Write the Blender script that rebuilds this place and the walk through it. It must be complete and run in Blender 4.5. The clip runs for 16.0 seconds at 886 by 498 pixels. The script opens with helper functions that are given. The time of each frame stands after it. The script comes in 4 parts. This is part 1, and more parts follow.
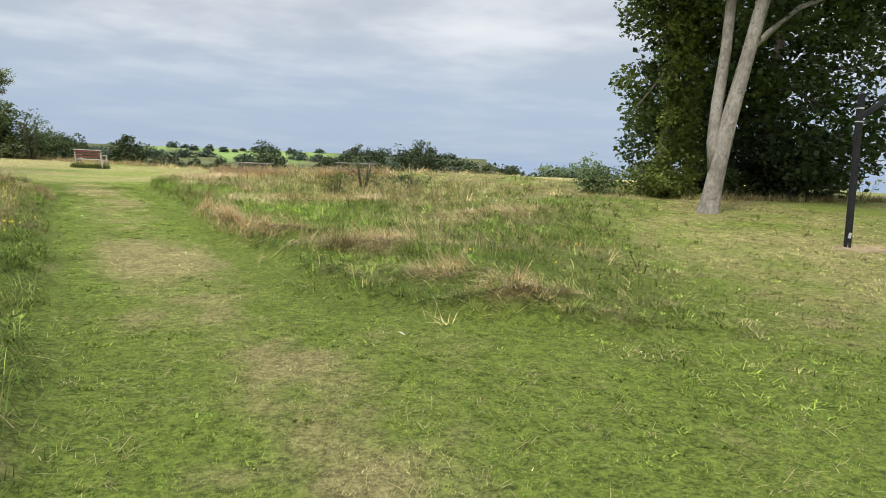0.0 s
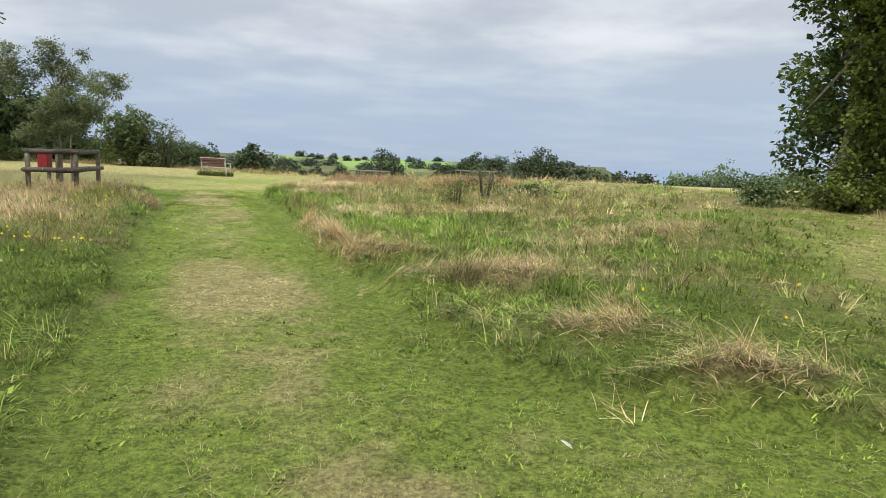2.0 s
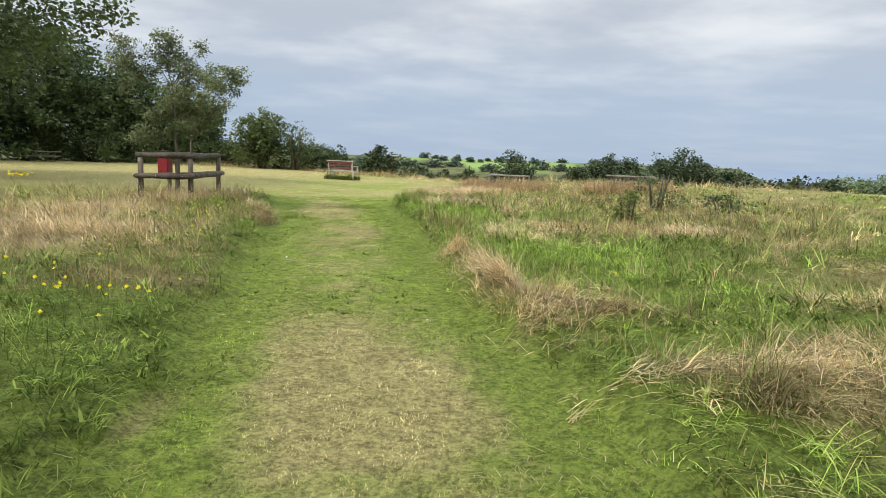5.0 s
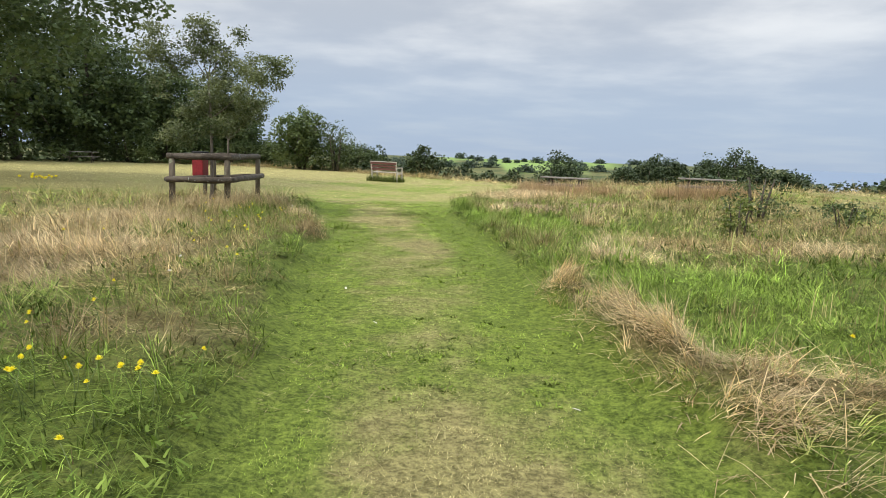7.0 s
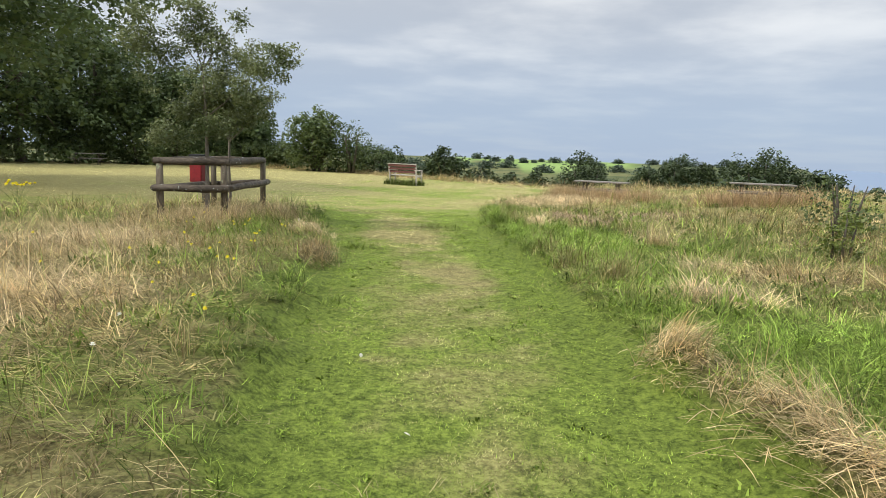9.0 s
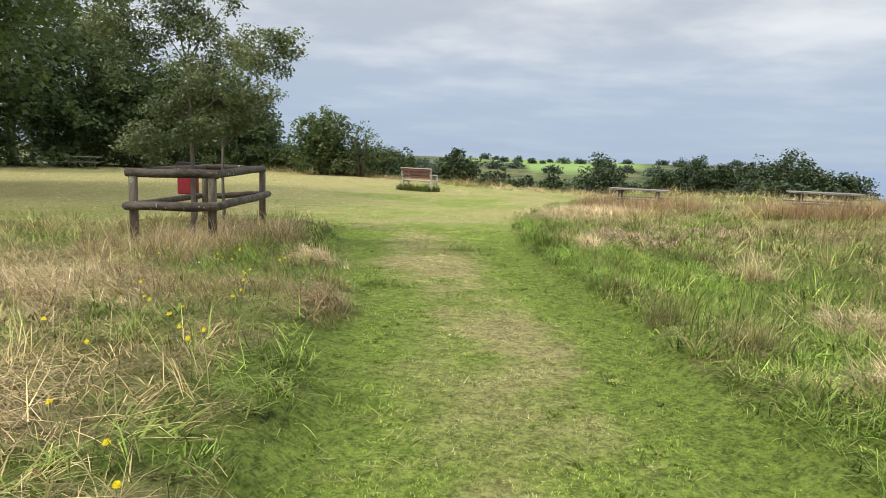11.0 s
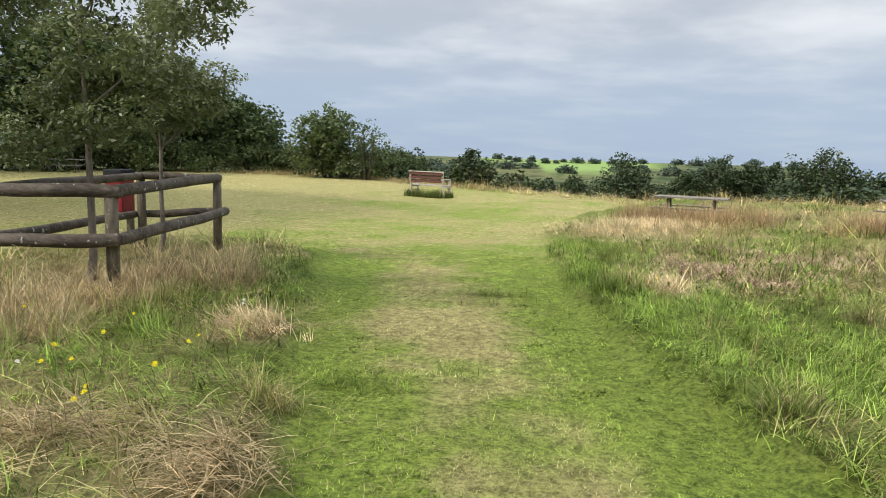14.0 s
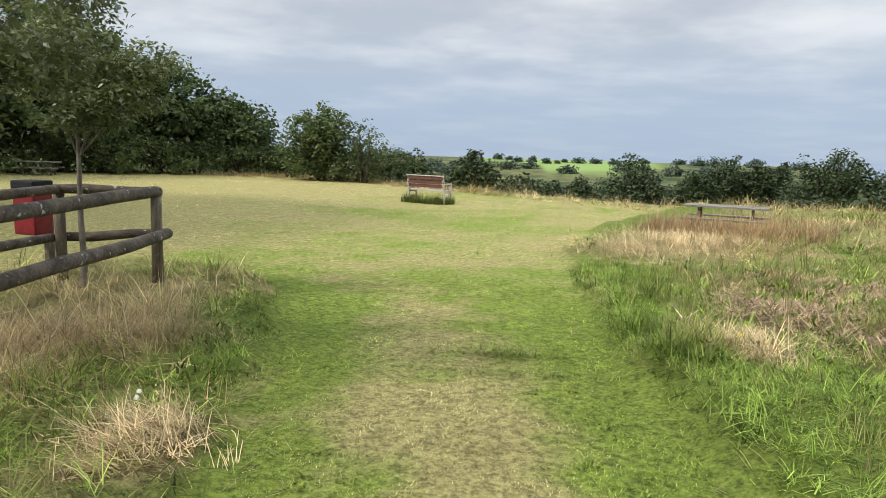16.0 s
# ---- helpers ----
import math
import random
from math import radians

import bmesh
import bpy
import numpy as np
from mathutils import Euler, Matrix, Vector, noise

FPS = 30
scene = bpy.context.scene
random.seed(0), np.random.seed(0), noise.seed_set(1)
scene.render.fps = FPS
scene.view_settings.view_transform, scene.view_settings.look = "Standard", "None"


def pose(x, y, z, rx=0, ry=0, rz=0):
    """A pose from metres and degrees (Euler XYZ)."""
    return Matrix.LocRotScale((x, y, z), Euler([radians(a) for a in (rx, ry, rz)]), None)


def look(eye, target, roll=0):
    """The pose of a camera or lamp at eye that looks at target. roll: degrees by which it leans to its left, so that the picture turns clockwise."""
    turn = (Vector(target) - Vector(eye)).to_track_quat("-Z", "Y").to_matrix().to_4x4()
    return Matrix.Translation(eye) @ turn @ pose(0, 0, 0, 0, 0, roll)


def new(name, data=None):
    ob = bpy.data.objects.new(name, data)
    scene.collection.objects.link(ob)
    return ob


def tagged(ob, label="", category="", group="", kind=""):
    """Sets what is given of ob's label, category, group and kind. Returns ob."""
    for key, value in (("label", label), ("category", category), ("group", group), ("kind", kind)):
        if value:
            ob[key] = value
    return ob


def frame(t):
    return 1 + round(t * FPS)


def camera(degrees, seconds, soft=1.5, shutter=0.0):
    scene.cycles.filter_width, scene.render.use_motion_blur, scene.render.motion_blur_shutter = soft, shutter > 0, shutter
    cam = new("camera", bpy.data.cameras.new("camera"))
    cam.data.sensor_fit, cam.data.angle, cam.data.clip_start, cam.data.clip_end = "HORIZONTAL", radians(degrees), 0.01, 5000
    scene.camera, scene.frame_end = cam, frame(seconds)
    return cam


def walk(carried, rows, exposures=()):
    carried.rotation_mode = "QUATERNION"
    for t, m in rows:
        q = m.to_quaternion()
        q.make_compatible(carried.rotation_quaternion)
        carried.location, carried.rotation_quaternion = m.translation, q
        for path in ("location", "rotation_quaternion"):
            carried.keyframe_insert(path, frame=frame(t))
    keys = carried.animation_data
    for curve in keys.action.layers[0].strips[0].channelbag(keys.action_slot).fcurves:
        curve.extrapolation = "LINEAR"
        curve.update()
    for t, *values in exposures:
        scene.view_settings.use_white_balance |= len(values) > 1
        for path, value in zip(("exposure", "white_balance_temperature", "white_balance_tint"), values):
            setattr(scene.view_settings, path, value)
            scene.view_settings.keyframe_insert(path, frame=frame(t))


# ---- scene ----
# world z is level with the sea's horizon
cam = camera(67.0, 16.0, soft=0.9)
METRES, EYE, TILT, LEAN, TURN = 17.2, 1.5, 2.6, 0.3, -21.3
ROWS = [
    (0.0, 0.0, 0.0, 0.0, 0.49, -10.61, -2.6),
    (0.5, -0.0062, 0.0291, -0.0011, 2.4, -10.53, -2.51),
    (1.0, -0.011, 0.0621, -0.0043, 3.96, -10.52, -2.41),
    (1.5, -0.0184, 0.0966, -0.0084, 7.32, -10.32, -2.2),
    (2.0, -0.025, 0.1264, -0.0094, 10.38, -10.32, -1.99),
    (2.5, -0.0338, 0.1554, -0.0102, 12.79, -10.39, -1.85),
    (3.0, -0.0482, 0.1855, -0.0109, 15.8, -10.45, -1.71),
    (3.5, -0.0596, 0.2132, -0.0137, 17.45, -10.49, -1.59),
    (4.0, -0.0751, 0.2419, -0.0143, 18.69, -10.48, -1.53),
    (6.5, -0.1684, 0.3619, -0.0186, 22.95, -10.54, -1.34),
    (7.0, -0.1885, 0.3861, -0.0207, 23.66, -10.55, -1.32),
    (7.5, -0.2033, 0.4107, -0.0209, 24.34, -10.53, -1.23),
    (8.0, -0.216, 0.4389, -0.0191, 24.64, -10.55, -1.18),
    (8.5, -0.2349, 0.465, -0.0212, 24.84, -10.58, -1.18),
    (9.0, -0.2509, 0.4874, -0.0225, 25.02, -10.57, -1.18),
    (11.5, -0.3414, 0.619, -0.0211, 25.87, -10.56, -1.05),
    (12.0, -0.3545, 0.6478, -0.023, 26.16, -10.6, -0.98),
    (12.5, -0.3681, 0.6769, -0.0241, 26.37, -10.58, -0.93),
    (13.0, -0.3802, 0.7038, -0.0226, 26.55, -10.54, -0.84),
    (13.5, -0.3928, 0.7336, -0.0241, 26.62, -10.55, -0.81),
    (14.0, -0.4099, 0.7617, -0.0261, 26.67, -10.57, -0.86),
    (14.5, -0.4257, 0.7868, -0.025, 26.72, -10.56, -0.85),
    (15.0, -0.4399, 0.8154, -0.0213, 26.7, -10.54, -0.8),
    (15.5, -0.4559, 0.8425, -0.0242, 26.7, -10.62, -0.86),
    (16.0, -0.4647, 0.8699, -0.0271, 26.7, -10.57, -0.82),
]
walk(cam, [(t, pose(0, 0, EYE, TILT, LEAN, TURN) @ pose(METRES * x, METRES * y, METRES * z, 90 + pitch, roll, yaw)) for t, x, y, z, yaw, pitch, roll in ROWS])
scene.view_settings.exposure = 0.0

# ---- sky and sun ----
SUN_EL, SUN_AZ = 46.0, 235.0
world = bpy.data.worlds.new("overcast_sky")
scene.world = world
world.use_nodes = True


def node(tree, kind, **settings):
    n = tree.nodes.new(kind)
    for key, value in settings.items():
        if key == "op":
            n.operation = value
        elif key == "blend":
            n.blend_type = value
        elif key == "dtype":
            n.data_type = value
        elif key == "attr":
            n.attribute_name = value
    return n


def put(tree, source, n, socket):
    """Feed a number, a colour or another node's output into a socket."""
    if isinstance(source, bpy.types.NodeSocket):
        tree.links.new(source, n.inputs[socket])
    else:
        n.inputs[socket].default_value = source


def calc(tree, op, a, b=0.0, c=None):
    n = node(tree, "ShaderNodeMath", op=op)
    put(tree, a, n, 0)
    put(tree, b, n, 1)
    if c is not None:
        put(tree, c, n, 2)
    return n.outputs[0]


def blend(tree, fac, a, b, kind="MIX"):
    n = node(tree, "ShaderNodeMix", dtype="RGBA", blend=kind)
    put(tree, fac, n, 0)
    put(tree, a if isinstance(a, bpy.types.NodeSocket) else (*a, 1), n, 6)
    put(tree, b if isinstance(b, bpy.types.NodeSocket) else (*b, 1), n, 7)
    return n.outputs[2]


def ramp(tree, value, low, high):
    n = node(tree, "ShaderNodeMapRange")
    n.interpolation_type = "SMOOTHSTEP"
    put(tree, value, n, 0)
    put(tree, low, n, 1)
    put(tree, high, n, 2)
    return n.outputs[0]


def noise_of(tree, vector, scale, detail=3.0, rough=0.55):
    n = node(tree, "ShaderNodeTexNoise")
    put(tree, vector, n, "Vector")
    put(tree, scale, n, "Scale")
    put(tree, detail, n, "Detail")
    put(tree, rough, n, "Roughness")
    return n.outputs["Fac"]


def build_sky():
    t = world.node_tree
    t.nodes.clear()
    out = node(t, "ShaderNodeOutputWorld")
    sky = node(t, "ShaderNodeTexSky")
    sky.sky_type = "NISHITA"
    sky.sun_disc = False
    sky.sun_elevation, sky.sun_rotation = radians(SUN_EL), radians(SUN_AZ)
    clear = node(t, "ShaderNodeVectorMath", op="SCALE")
    put(t, sky.outputs[0], clear, 0)
    put(t, 0.09, clear, 3)
    where = node(t, "ShaderNodeTexCoord").outputs["Generated"]
    axes = node(t, "ShaderNodeSeparateXYZ")
    put(t, where, axes, 0)
    up = calc(t, "MAXIMUM", axes.outputs[2], 0.0)
    # a cloud layer overhead, seen in perspective
    lift = calc(t, "ADD", up, 0.10)
    sheet = node(t, "ShaderNodeCombineXYZ")
    put(t, calc(t, "DIVIDE", axes.outputs[0], lift), sheet, 0)
    put(t, calc(t, "DIVIDE", axes.outputs[1], lift), sheet, 1)
    streaks = noise_of(t, sheet.outputs[0], 0.95, 6.0, 0.52)
    broad = noise_of(t, sheet.outputs[0], 0.33, 2.0, 0.5)
    puff = ramp(t, calc(t, "ADD", calc(t, "MULTIPLY", streaks, 0.65), calc(t, "MULTIPLY", broad, 0.35)), 0.42, 0.66)
    high = ramp(t, up, 0.02, 0.22)
    base = blend(t, high, (0.44, 0.55, 0.72), (0.55, 0.60, 0.68))
    bright = blend(t, high, (0.50, 0.60, 0.74), (0.92, 0.94, 0.96))
    cover = blend(t, puff, base, bright)
    # an overcast sky is about three times as bright overhead as at its rim
    rise = calc(t, "ADD", 1.0, calc(t, "MULTIPLY", ramp(t, up, 0.24, 1.0), 1.7))
    clouds = node(t, "ShaderNodeVectorMath", op="SCALE")
    put(t, cover, clouds, 0)
    put(t, rise, clouds, 3)
    bg = node(t, "ShaderNodeBackground")
    put(t, blend(t, 0.9, clear.outputs[0], clouds.outputs[0]), bg, 0)
    t.links.new(bg.outputs[0], out.inputs[0])


build_sky()
sun = new("sun", bpy.data.lights.new("sun", "SUN"))
sun.data.energy, sun.data.angle, sun.data.color = 2.6, radians(12), (1.0, 0.95, 0.87)
sun.matrix_world = look((0, 0, 50), (50 * math.sin(radians(SUN_AZ + 180)), 50 * math.cos(radians(SUN_AZ + 180)), 50 - 50 * math.tan(radians(SUN_EL))))


# ---- materials ----
def material(name):
    m = bpy.data.materials.new(name)
    m.use_nodes = True
    t = m.node_tree
    t.nodes.clear()
    return m, t, node(t, "ShaderNodeOutputMaterial")


def bsdf(t, color, rough, bump=None, metal=0.0, strength=0.4, distance=0.02, gloss=0.5):
    b = node(t, "ShaderNodeBsdfPrincipled")
    put(t, color if isinstance(color, bpy.types.NodeSocket) else (*color, 1), b, "Base Color")
    put(t, rough, b, "Roughness")
    put(t, metal, b, "Metallic")
    put(t, gloss, b, "Specular IOR Level")
    if bump is not None:
        n = node(t, "ShaderNodeBump")
        put(t, strength, n, "Strength")
        put(t, distance, n, "Distance")
        put(t, bump, n, "Height")
        t.links.new(n.outputs[0], b.inputs["Normal"])
    return b.outputs[0]


def blade_material(name, green, lush, straw, brown, through_light=0.22):
    """Grass: each blade between green and dry by its 'dry' attribute, no two alike."""
    m, t, out = material(name)
    dry = node(t, "ShaderNodeAttribute", attr="dry").outputs["Fac"]
    alike = node(t, "ShaderNodeNewGeometry").outputs["Random Per Island"]
    fresh = blend(t, alike, green, lush)
    dead = blend(t, ramp(t, alike, 0.45, 1.0), straw, brown)
    color = blend(t, ramp(t, calc(t, "ADD", dry, calc(t, "MULTIPLY", alike, 0.16)), 0.30, 0.85), fresh, dead)
    kind = node(t, "ShaderNodeVectorMath", op="SCALE")
    put(t, color, kind, 0)
    put(t, node(t, "ShaderNodeAttribute", attr="tone").outputs["Fac"], kind, 3)
    color = kind.outputs[0]
    leaf = bsdf(t, color, 0.65, gloss=0.15)
    lit = node(t, "ShaderNodeBsdfTranslucent")
    put(t, color, lit, 0)
    mix = node(t, "ShaderNodeMixShader")
    put(t, through_light, mix, 0)
    t.links.new(leaf, mix.inputs[1])
    t.links.new(lit.outputs[0], mix.inputs[2])
    t.links.new(mix.outputs[0], out.inputs[0])
    return m


def leaf_material(name, dark, light, through_light=0.3, rough=0.5, gloss=0.3):
    m, t, out = material(name)
    alike = node(t, "ShaderNodeNewGeometry").outputs["Random Per Island"]
    where = node(t, "ShaderNodeTexCoord").outputs["Object"]
    patch = noise_of(t, where, 0.9, 2.0)
    color = blend(t, calc(t, "MULTIPLY", calc(t, "ADD", alike, ramp(t, patch, 0.35, 0.65)), 0.5), dark, light)
    leaf = bsdf(t, color, rough, gloss=gloss)
    lit = node(t, "ShaderNodeBsdfTranslucent")
    put(t, color, lit, 0)
    mix = node(t, "ShaderNodeMixShader")
    put(t, through_light, mix, 0)
    t.links.new(leaf, mix.inputs[1])
    t.links.new(lit.outputs[0], mix.inputs[2])
    t.links.new(mix.outputs[0], out.inputs[0])
    return m


def rough_material(name, low, high, scale, rough=0.8, stretch=(1, 1, 1), spots=None, strength=0.5, distance=0.01, gloss=0.3):
    """Wood, bark, earth, worn paint: two colours mixed by coarse and fine noise, with relief."""
    m, t, out = material(name)
    place = node(t, "ShaderNodeMapping")
    put(t, node(t, "ShaderNodeTexCoord").outputs["Object"], place, 0)
    put(t, stretch, place, "Scale")
    fine = noise_of(t, place.outputs[0], scale * 6, 4.0, 0.65)
    coarse = noise_of(t, place.outputs[0], scale, 3.0)
    color = blend(t, ramp(t, calc(t, "ADD", calc(t, "MULTIPLY", fine, 0.5), calc(t, "MULTIPLY", coarse, 0.5)), 0.36, 0.64), low, high)
    if spots:
        blot = noise_of(t, node(t, "ShaderNodeTexCoord").outputs["Object"], scale * 2.2, 3.0, 0.6)
        color = blend(t, ramp(t, blot, spots[1], spots[1] + 0.06), color, spots[0])
    t.links.new(bsdf(t, color, rough, fine, strength=strength, distance=distance, gloss=gloss), out.inputs[0])
    return m


def ground_material():
    """Turf, thatch and bare earth between the blades near by; pasture and scrub far off."""
    m, t, out = material("turf")
    where = node(t, "ShaderNodeTexCoord").outputs["Object"]
    dry = node(t, "ShaderNodeAttribute", attr="dry").outputs["Fac"]
    far = node(t, "ShaderNodeAttribute", attr="pasture").outputs["Fac"]
    scrub = node(t, "ShaderNodeAttribute", attr="scrub").outputs["Fac"]
    fine = noise_of(t, where, 38.0, 5.0, 0.7)
    mid = noise_of(t, where, 4.0, 4.0, 0.6)
    tuft = noise_of(t, where, 13.0, 5.0, 0.72)
    grain = calc(t, "ADD", calc(t, "MULTIPLY", fine, 0.5), calc(t, "MULTIPLY", tuft, 0.5))
    green = blend(t, ramp(t, grain, 0.36, 0.64), (0.06, 0.088, 0.014), (0.255, 0.325, 0.055))
    thatch = blend(t, ramp(t, grain, 0.36, 0.64), (0.12, 0.104, 0.04), (0.42, 0.375, 0.15))
    amount = ramp(t, calc(t, "ADD", dry, calc(t, "MULTIPLY", calc(t, "SUBTRACT", calc(t, "ADD", calc(t, "MULTIPLY", mid, 0.5), calc(t, "MULTIPLY", noise_of(t, where, 1.1, 5.0, 0.65), 0.9)), 0.7), 0.8)), 0.2, 0.85)
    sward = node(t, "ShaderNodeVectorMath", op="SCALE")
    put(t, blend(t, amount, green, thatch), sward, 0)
    # tone also carries the shade painted under the long grass
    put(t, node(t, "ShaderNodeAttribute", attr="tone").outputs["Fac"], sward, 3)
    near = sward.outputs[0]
    field = blend(t, noise_of(t, where, 0.03, 3.0), (0.19, 0.30, 0.07), (0.27, 0.36, 0.12))
    rough_land = blend(t, ramp(t, noise_of(t, where, 0.06, 6.0, 0.7), 0.35, 0.65), (0.035, 0.06, 0.022), (0.16, 0.16, 0.065))
    color = blend(t, scrub, blend(t, far, near, field), rough_land)
    height = calc(t, "ADD", calc(t, "ADD", fine, mid), tuft)
    t.links.new(bsdf(t, color, 0.9, height, strength=0.7, distance=0.03, gloss=0.15), out.inputs[0])
    return m


def sea_material():
    m, t, out = material("sea_water")
    where = node(t, "ShaderNodeTexCoord").outputs["Object"]
    color = blend(t, noise_of(t, where, 0.002, 3.0), (0.13, 0.20, 0.31), (0.15, 0.225, 0.34))
    t.links.new(bsdf(t, color, 0.35, noise_of(t, where, 0.2), strength=0.3, distance=0.4), out.inputs[0])
    return m


TURF = ground_material()
SEA = sea_material()
MOWN = blade_material("mown_blades", (0.15, 0.225, 0.025), (0.285, 0.375, 0.065), (0.47, 0.41, 0.20), (0.36, 0.30, 0.14))
MEADOW = blade_material("meadow_blades", (0.10, 0.165, 0.022), (0.315, 0.42, 0.08), (0.52, 0.415, 0.21), (0.25, 0.175, 0.08))
HAY = blade_material("bleached_hay", (0.42, 0.38, 0.16), (0.5, 0.45, 0.2), (0.68, 0.54, 0.31), (0.46, 0.33, 0.17))
SEED = blade_material("seed_head_grass", (0.30, 0.24, 0.12), (0.38, 0.32, 0.16), (0.58, 0.41, 0.23), (0.42, 0.28, 0.16))
DEAD = blade_material("dead_stem_litter", (0.34, 0.25, 0.17), (0.40, 0.30, 0.2), (0.50, 0.37, 0.235), (0.23, 0.15, 0.09))
SYCAMORE = leaf_material("sycamore_leaves", (0.022, 0.042, 0.014), (0.095, 0.14, 0.034))
IVY = leaf_material("ivy_leaves", (0.07, 0.10, 0.02), (0.26, 0.31, 0.07), rough=0.4)
WOOD_LEAF = leaf_material("woodland_leaves", (0.05, 0.08, 0.032), (0.16, 0.21, 0.075))
YOUNG = leaf_material("young_tree_leaves", (0.05, 0.078, 0.022), (0.27, 0.30, 0.13), rough=0.36, gloss=0.5)
HEDGE = leaf_material("hedge_leaves", (0.028, 0.046, 0.02), (0.105, 0.14, 0.055), through_light=0.2)
BUSH = leaf_material("bush_leaves", (0.058, 0.09, 0.035), (0.175, 0.22, 0.075))
PALE_BUSH = leaf_material("pale_bush_leaves", (0.09, 0.14, 0.05), (0.26, 0.33, 0.14))
# distance haze is painted into these paler, bluer leaf colours
HAZED_LEAF = leaf_material("hazed_far_leaves", (0.06, 0.09, 0.065), (0.12, 0.16, 0.10))
YOUNG_BARK = rough_material("young_bark", (0.12, 0.10, 0.08), (0.26, 0.225, 0.18), 5, stretch=(1, 1, 0.3), strength=0.6)
MAPLE = leaf_material("maple_leaves", (0.035, 0.06, 0.016), (0.15, 0.20, 0.045))
BARK = rough_material("grey_bark", (0.17, 0.15, 0.125), (0.36, 0.33, 0.285), 2.5, stretch=(1, 1, 0.5), spots=((0.17, 0.14, 0.13), 0.60), strength=0.8, distance=0.02)
DARK_BARK = rough_material("dark_bark", (0.06, 0.05, 0.04), (0.16, 0.135, 0.105), 4, stretch=(1, 1, 0.3), strength=0.9)
RAIL_WOOD = rough_material("weathered_rail", (0.045, 0.035, 0.026), (0.14, 0.113, 0.085), 5, stretch=(0.25, 1, 1), spots=((0.40, 0.42, 0.37), 0.64), strength=0.7)
POST_WOOD = rough_material("weathered_post", (0.06, 0.047, 0.031), (0.17, 0.138, 0.098), 5, stretch=(1, 1, 0.2), spots=((0.20, 0.22, 0.13), 0.60), strength=0.7)
BENCH_SLAT = rough_material("red_brown_slat", (0.075, 0.028, 0.022), (0.15, 0.058, 0.042), 4, stretch=(0.3, 1, 1), rough=0.6)
BENCH_FRAME = rough_material("pale_bench_frame", (0.42, 0.38, 0.33), (0.62, 0.57, 0.50), 6, rough=0.7)
TABLE_WOOD = rough_material("silvered_table_wood", (0.13, 0.115, 0.095), (0.30, 0.275, 0.235), 6, stretch=(0.25, 1, 1), rough=0.8)
BLACK_PAINT = rough_material("black_paint", (0.008, 0.008, 0.009), (0.022, 0.022, 0.024), 5, rough=0.65, strength=0.2, gloss=0.25)
STEEL = rough_material("grey_band", (0.35, 0.36, 0.38), (0.55, 0.56, 0.58), 12, rough=0.45)
RED_PAINT = rough_material("red_plastic", (0.17, 0.006, 0.010), (0.27, 0.012, 0.017), 3, rough=0.45, strength=0.15, gloss=0.5)
BARE_EARTH = rough_material("sandy_earth", (0.27, 0.20, 0.115), (0.42, 0.32, 0.19), 5, rough=0.95)
YELLOW = rough_material("yellow_petals", (0.78, 0.64, 0.012), (0.88, 0.78, 0.03), 30, rough=0.6, strength=0.2)
WHITE = rough_material("white_petals", (0.70, 0.68, 0.58), (0.85, 0.84, 0.76), 30, rough=0.6, strength=0.2)
STEM = rough_material("green_stem", (0.10, 0.15, 0.04), (0.22, 0.25, 0.09), 8, rough=0.7)

# ---- terrain ----
RNG = np.random.default_rng(7)


def lattice(x, y, size, seed):
    """Smooth noise between 0 and 1 over the plan."""
    x, y = np.asarray(x, float) / size, np.asarray(y, float) / size
    i, j = np.floor(x), np.floor(y)
    u, v = x - i, y - j
    u, v = u * u * (3 - 2 * u), v * v * (3 - 2 * v)

    def corner(a, b):
        h = np.sin(a * 127.1 + b * 311.7 + seed * 74.7) * 43758.5453
        return h - np.floor(h)

    return (corner(i, j) * (1 - u) + corner(i + 1, j) * u) * (1 - v) + (corner(i, j + 1) * (1 - u) + corner(i + 1, j + 1) * u) * v


def step(low, high, v):
    k = np.clip((np.asarray(v, float) - low) / (high - low), 0, 1)
    return k * k * (3 - 2 * k)


def left_edge(y):
    wave = 0.18 * (lattice(y, 0 * y, 0.8, 3) - 0.5)
    return np.interp(y, [-5, 0, 4.4, 8.6, 12, 13.7, 17.4, 20, 22.6, 24.2, 25.5, 27, 60], [0, -0.3, -0.95, -1.6, -2.05, -2.38, -3.0, -3.5, -4.1, -4.6, -5.6, -30, -60]) + wave


def right_edge(y):
    wave = 0.22 * (lattice(y, 0 * y + 9, 0.7, 5) - 0.5)
    return np.interp(y, [-5, 4.2, 5.0, 5.65, 6.2, 8, 9.75, 11.2, 12.5, 13.5, 14.7, 17.8, 20.2, 21.8, 24.4, 28.5, 33.8, 39.7, 50],
                     [12, 9, 4.2, 3.2, 2.1, 1.35, 1.08, 0.78, 0.5, 0.33, 0.2, -0.2, -0.72, -0.9, -1.0, -0.92, 0.4, 3.8, 12]) + wave


def field_end(x):
    return np.interp(x, [-80, -30, -22, -11, -2, 4, 9, 16, 30, 60], [40, 48, 53, 56, 47, 41, 37.5, 33, 30, 28])


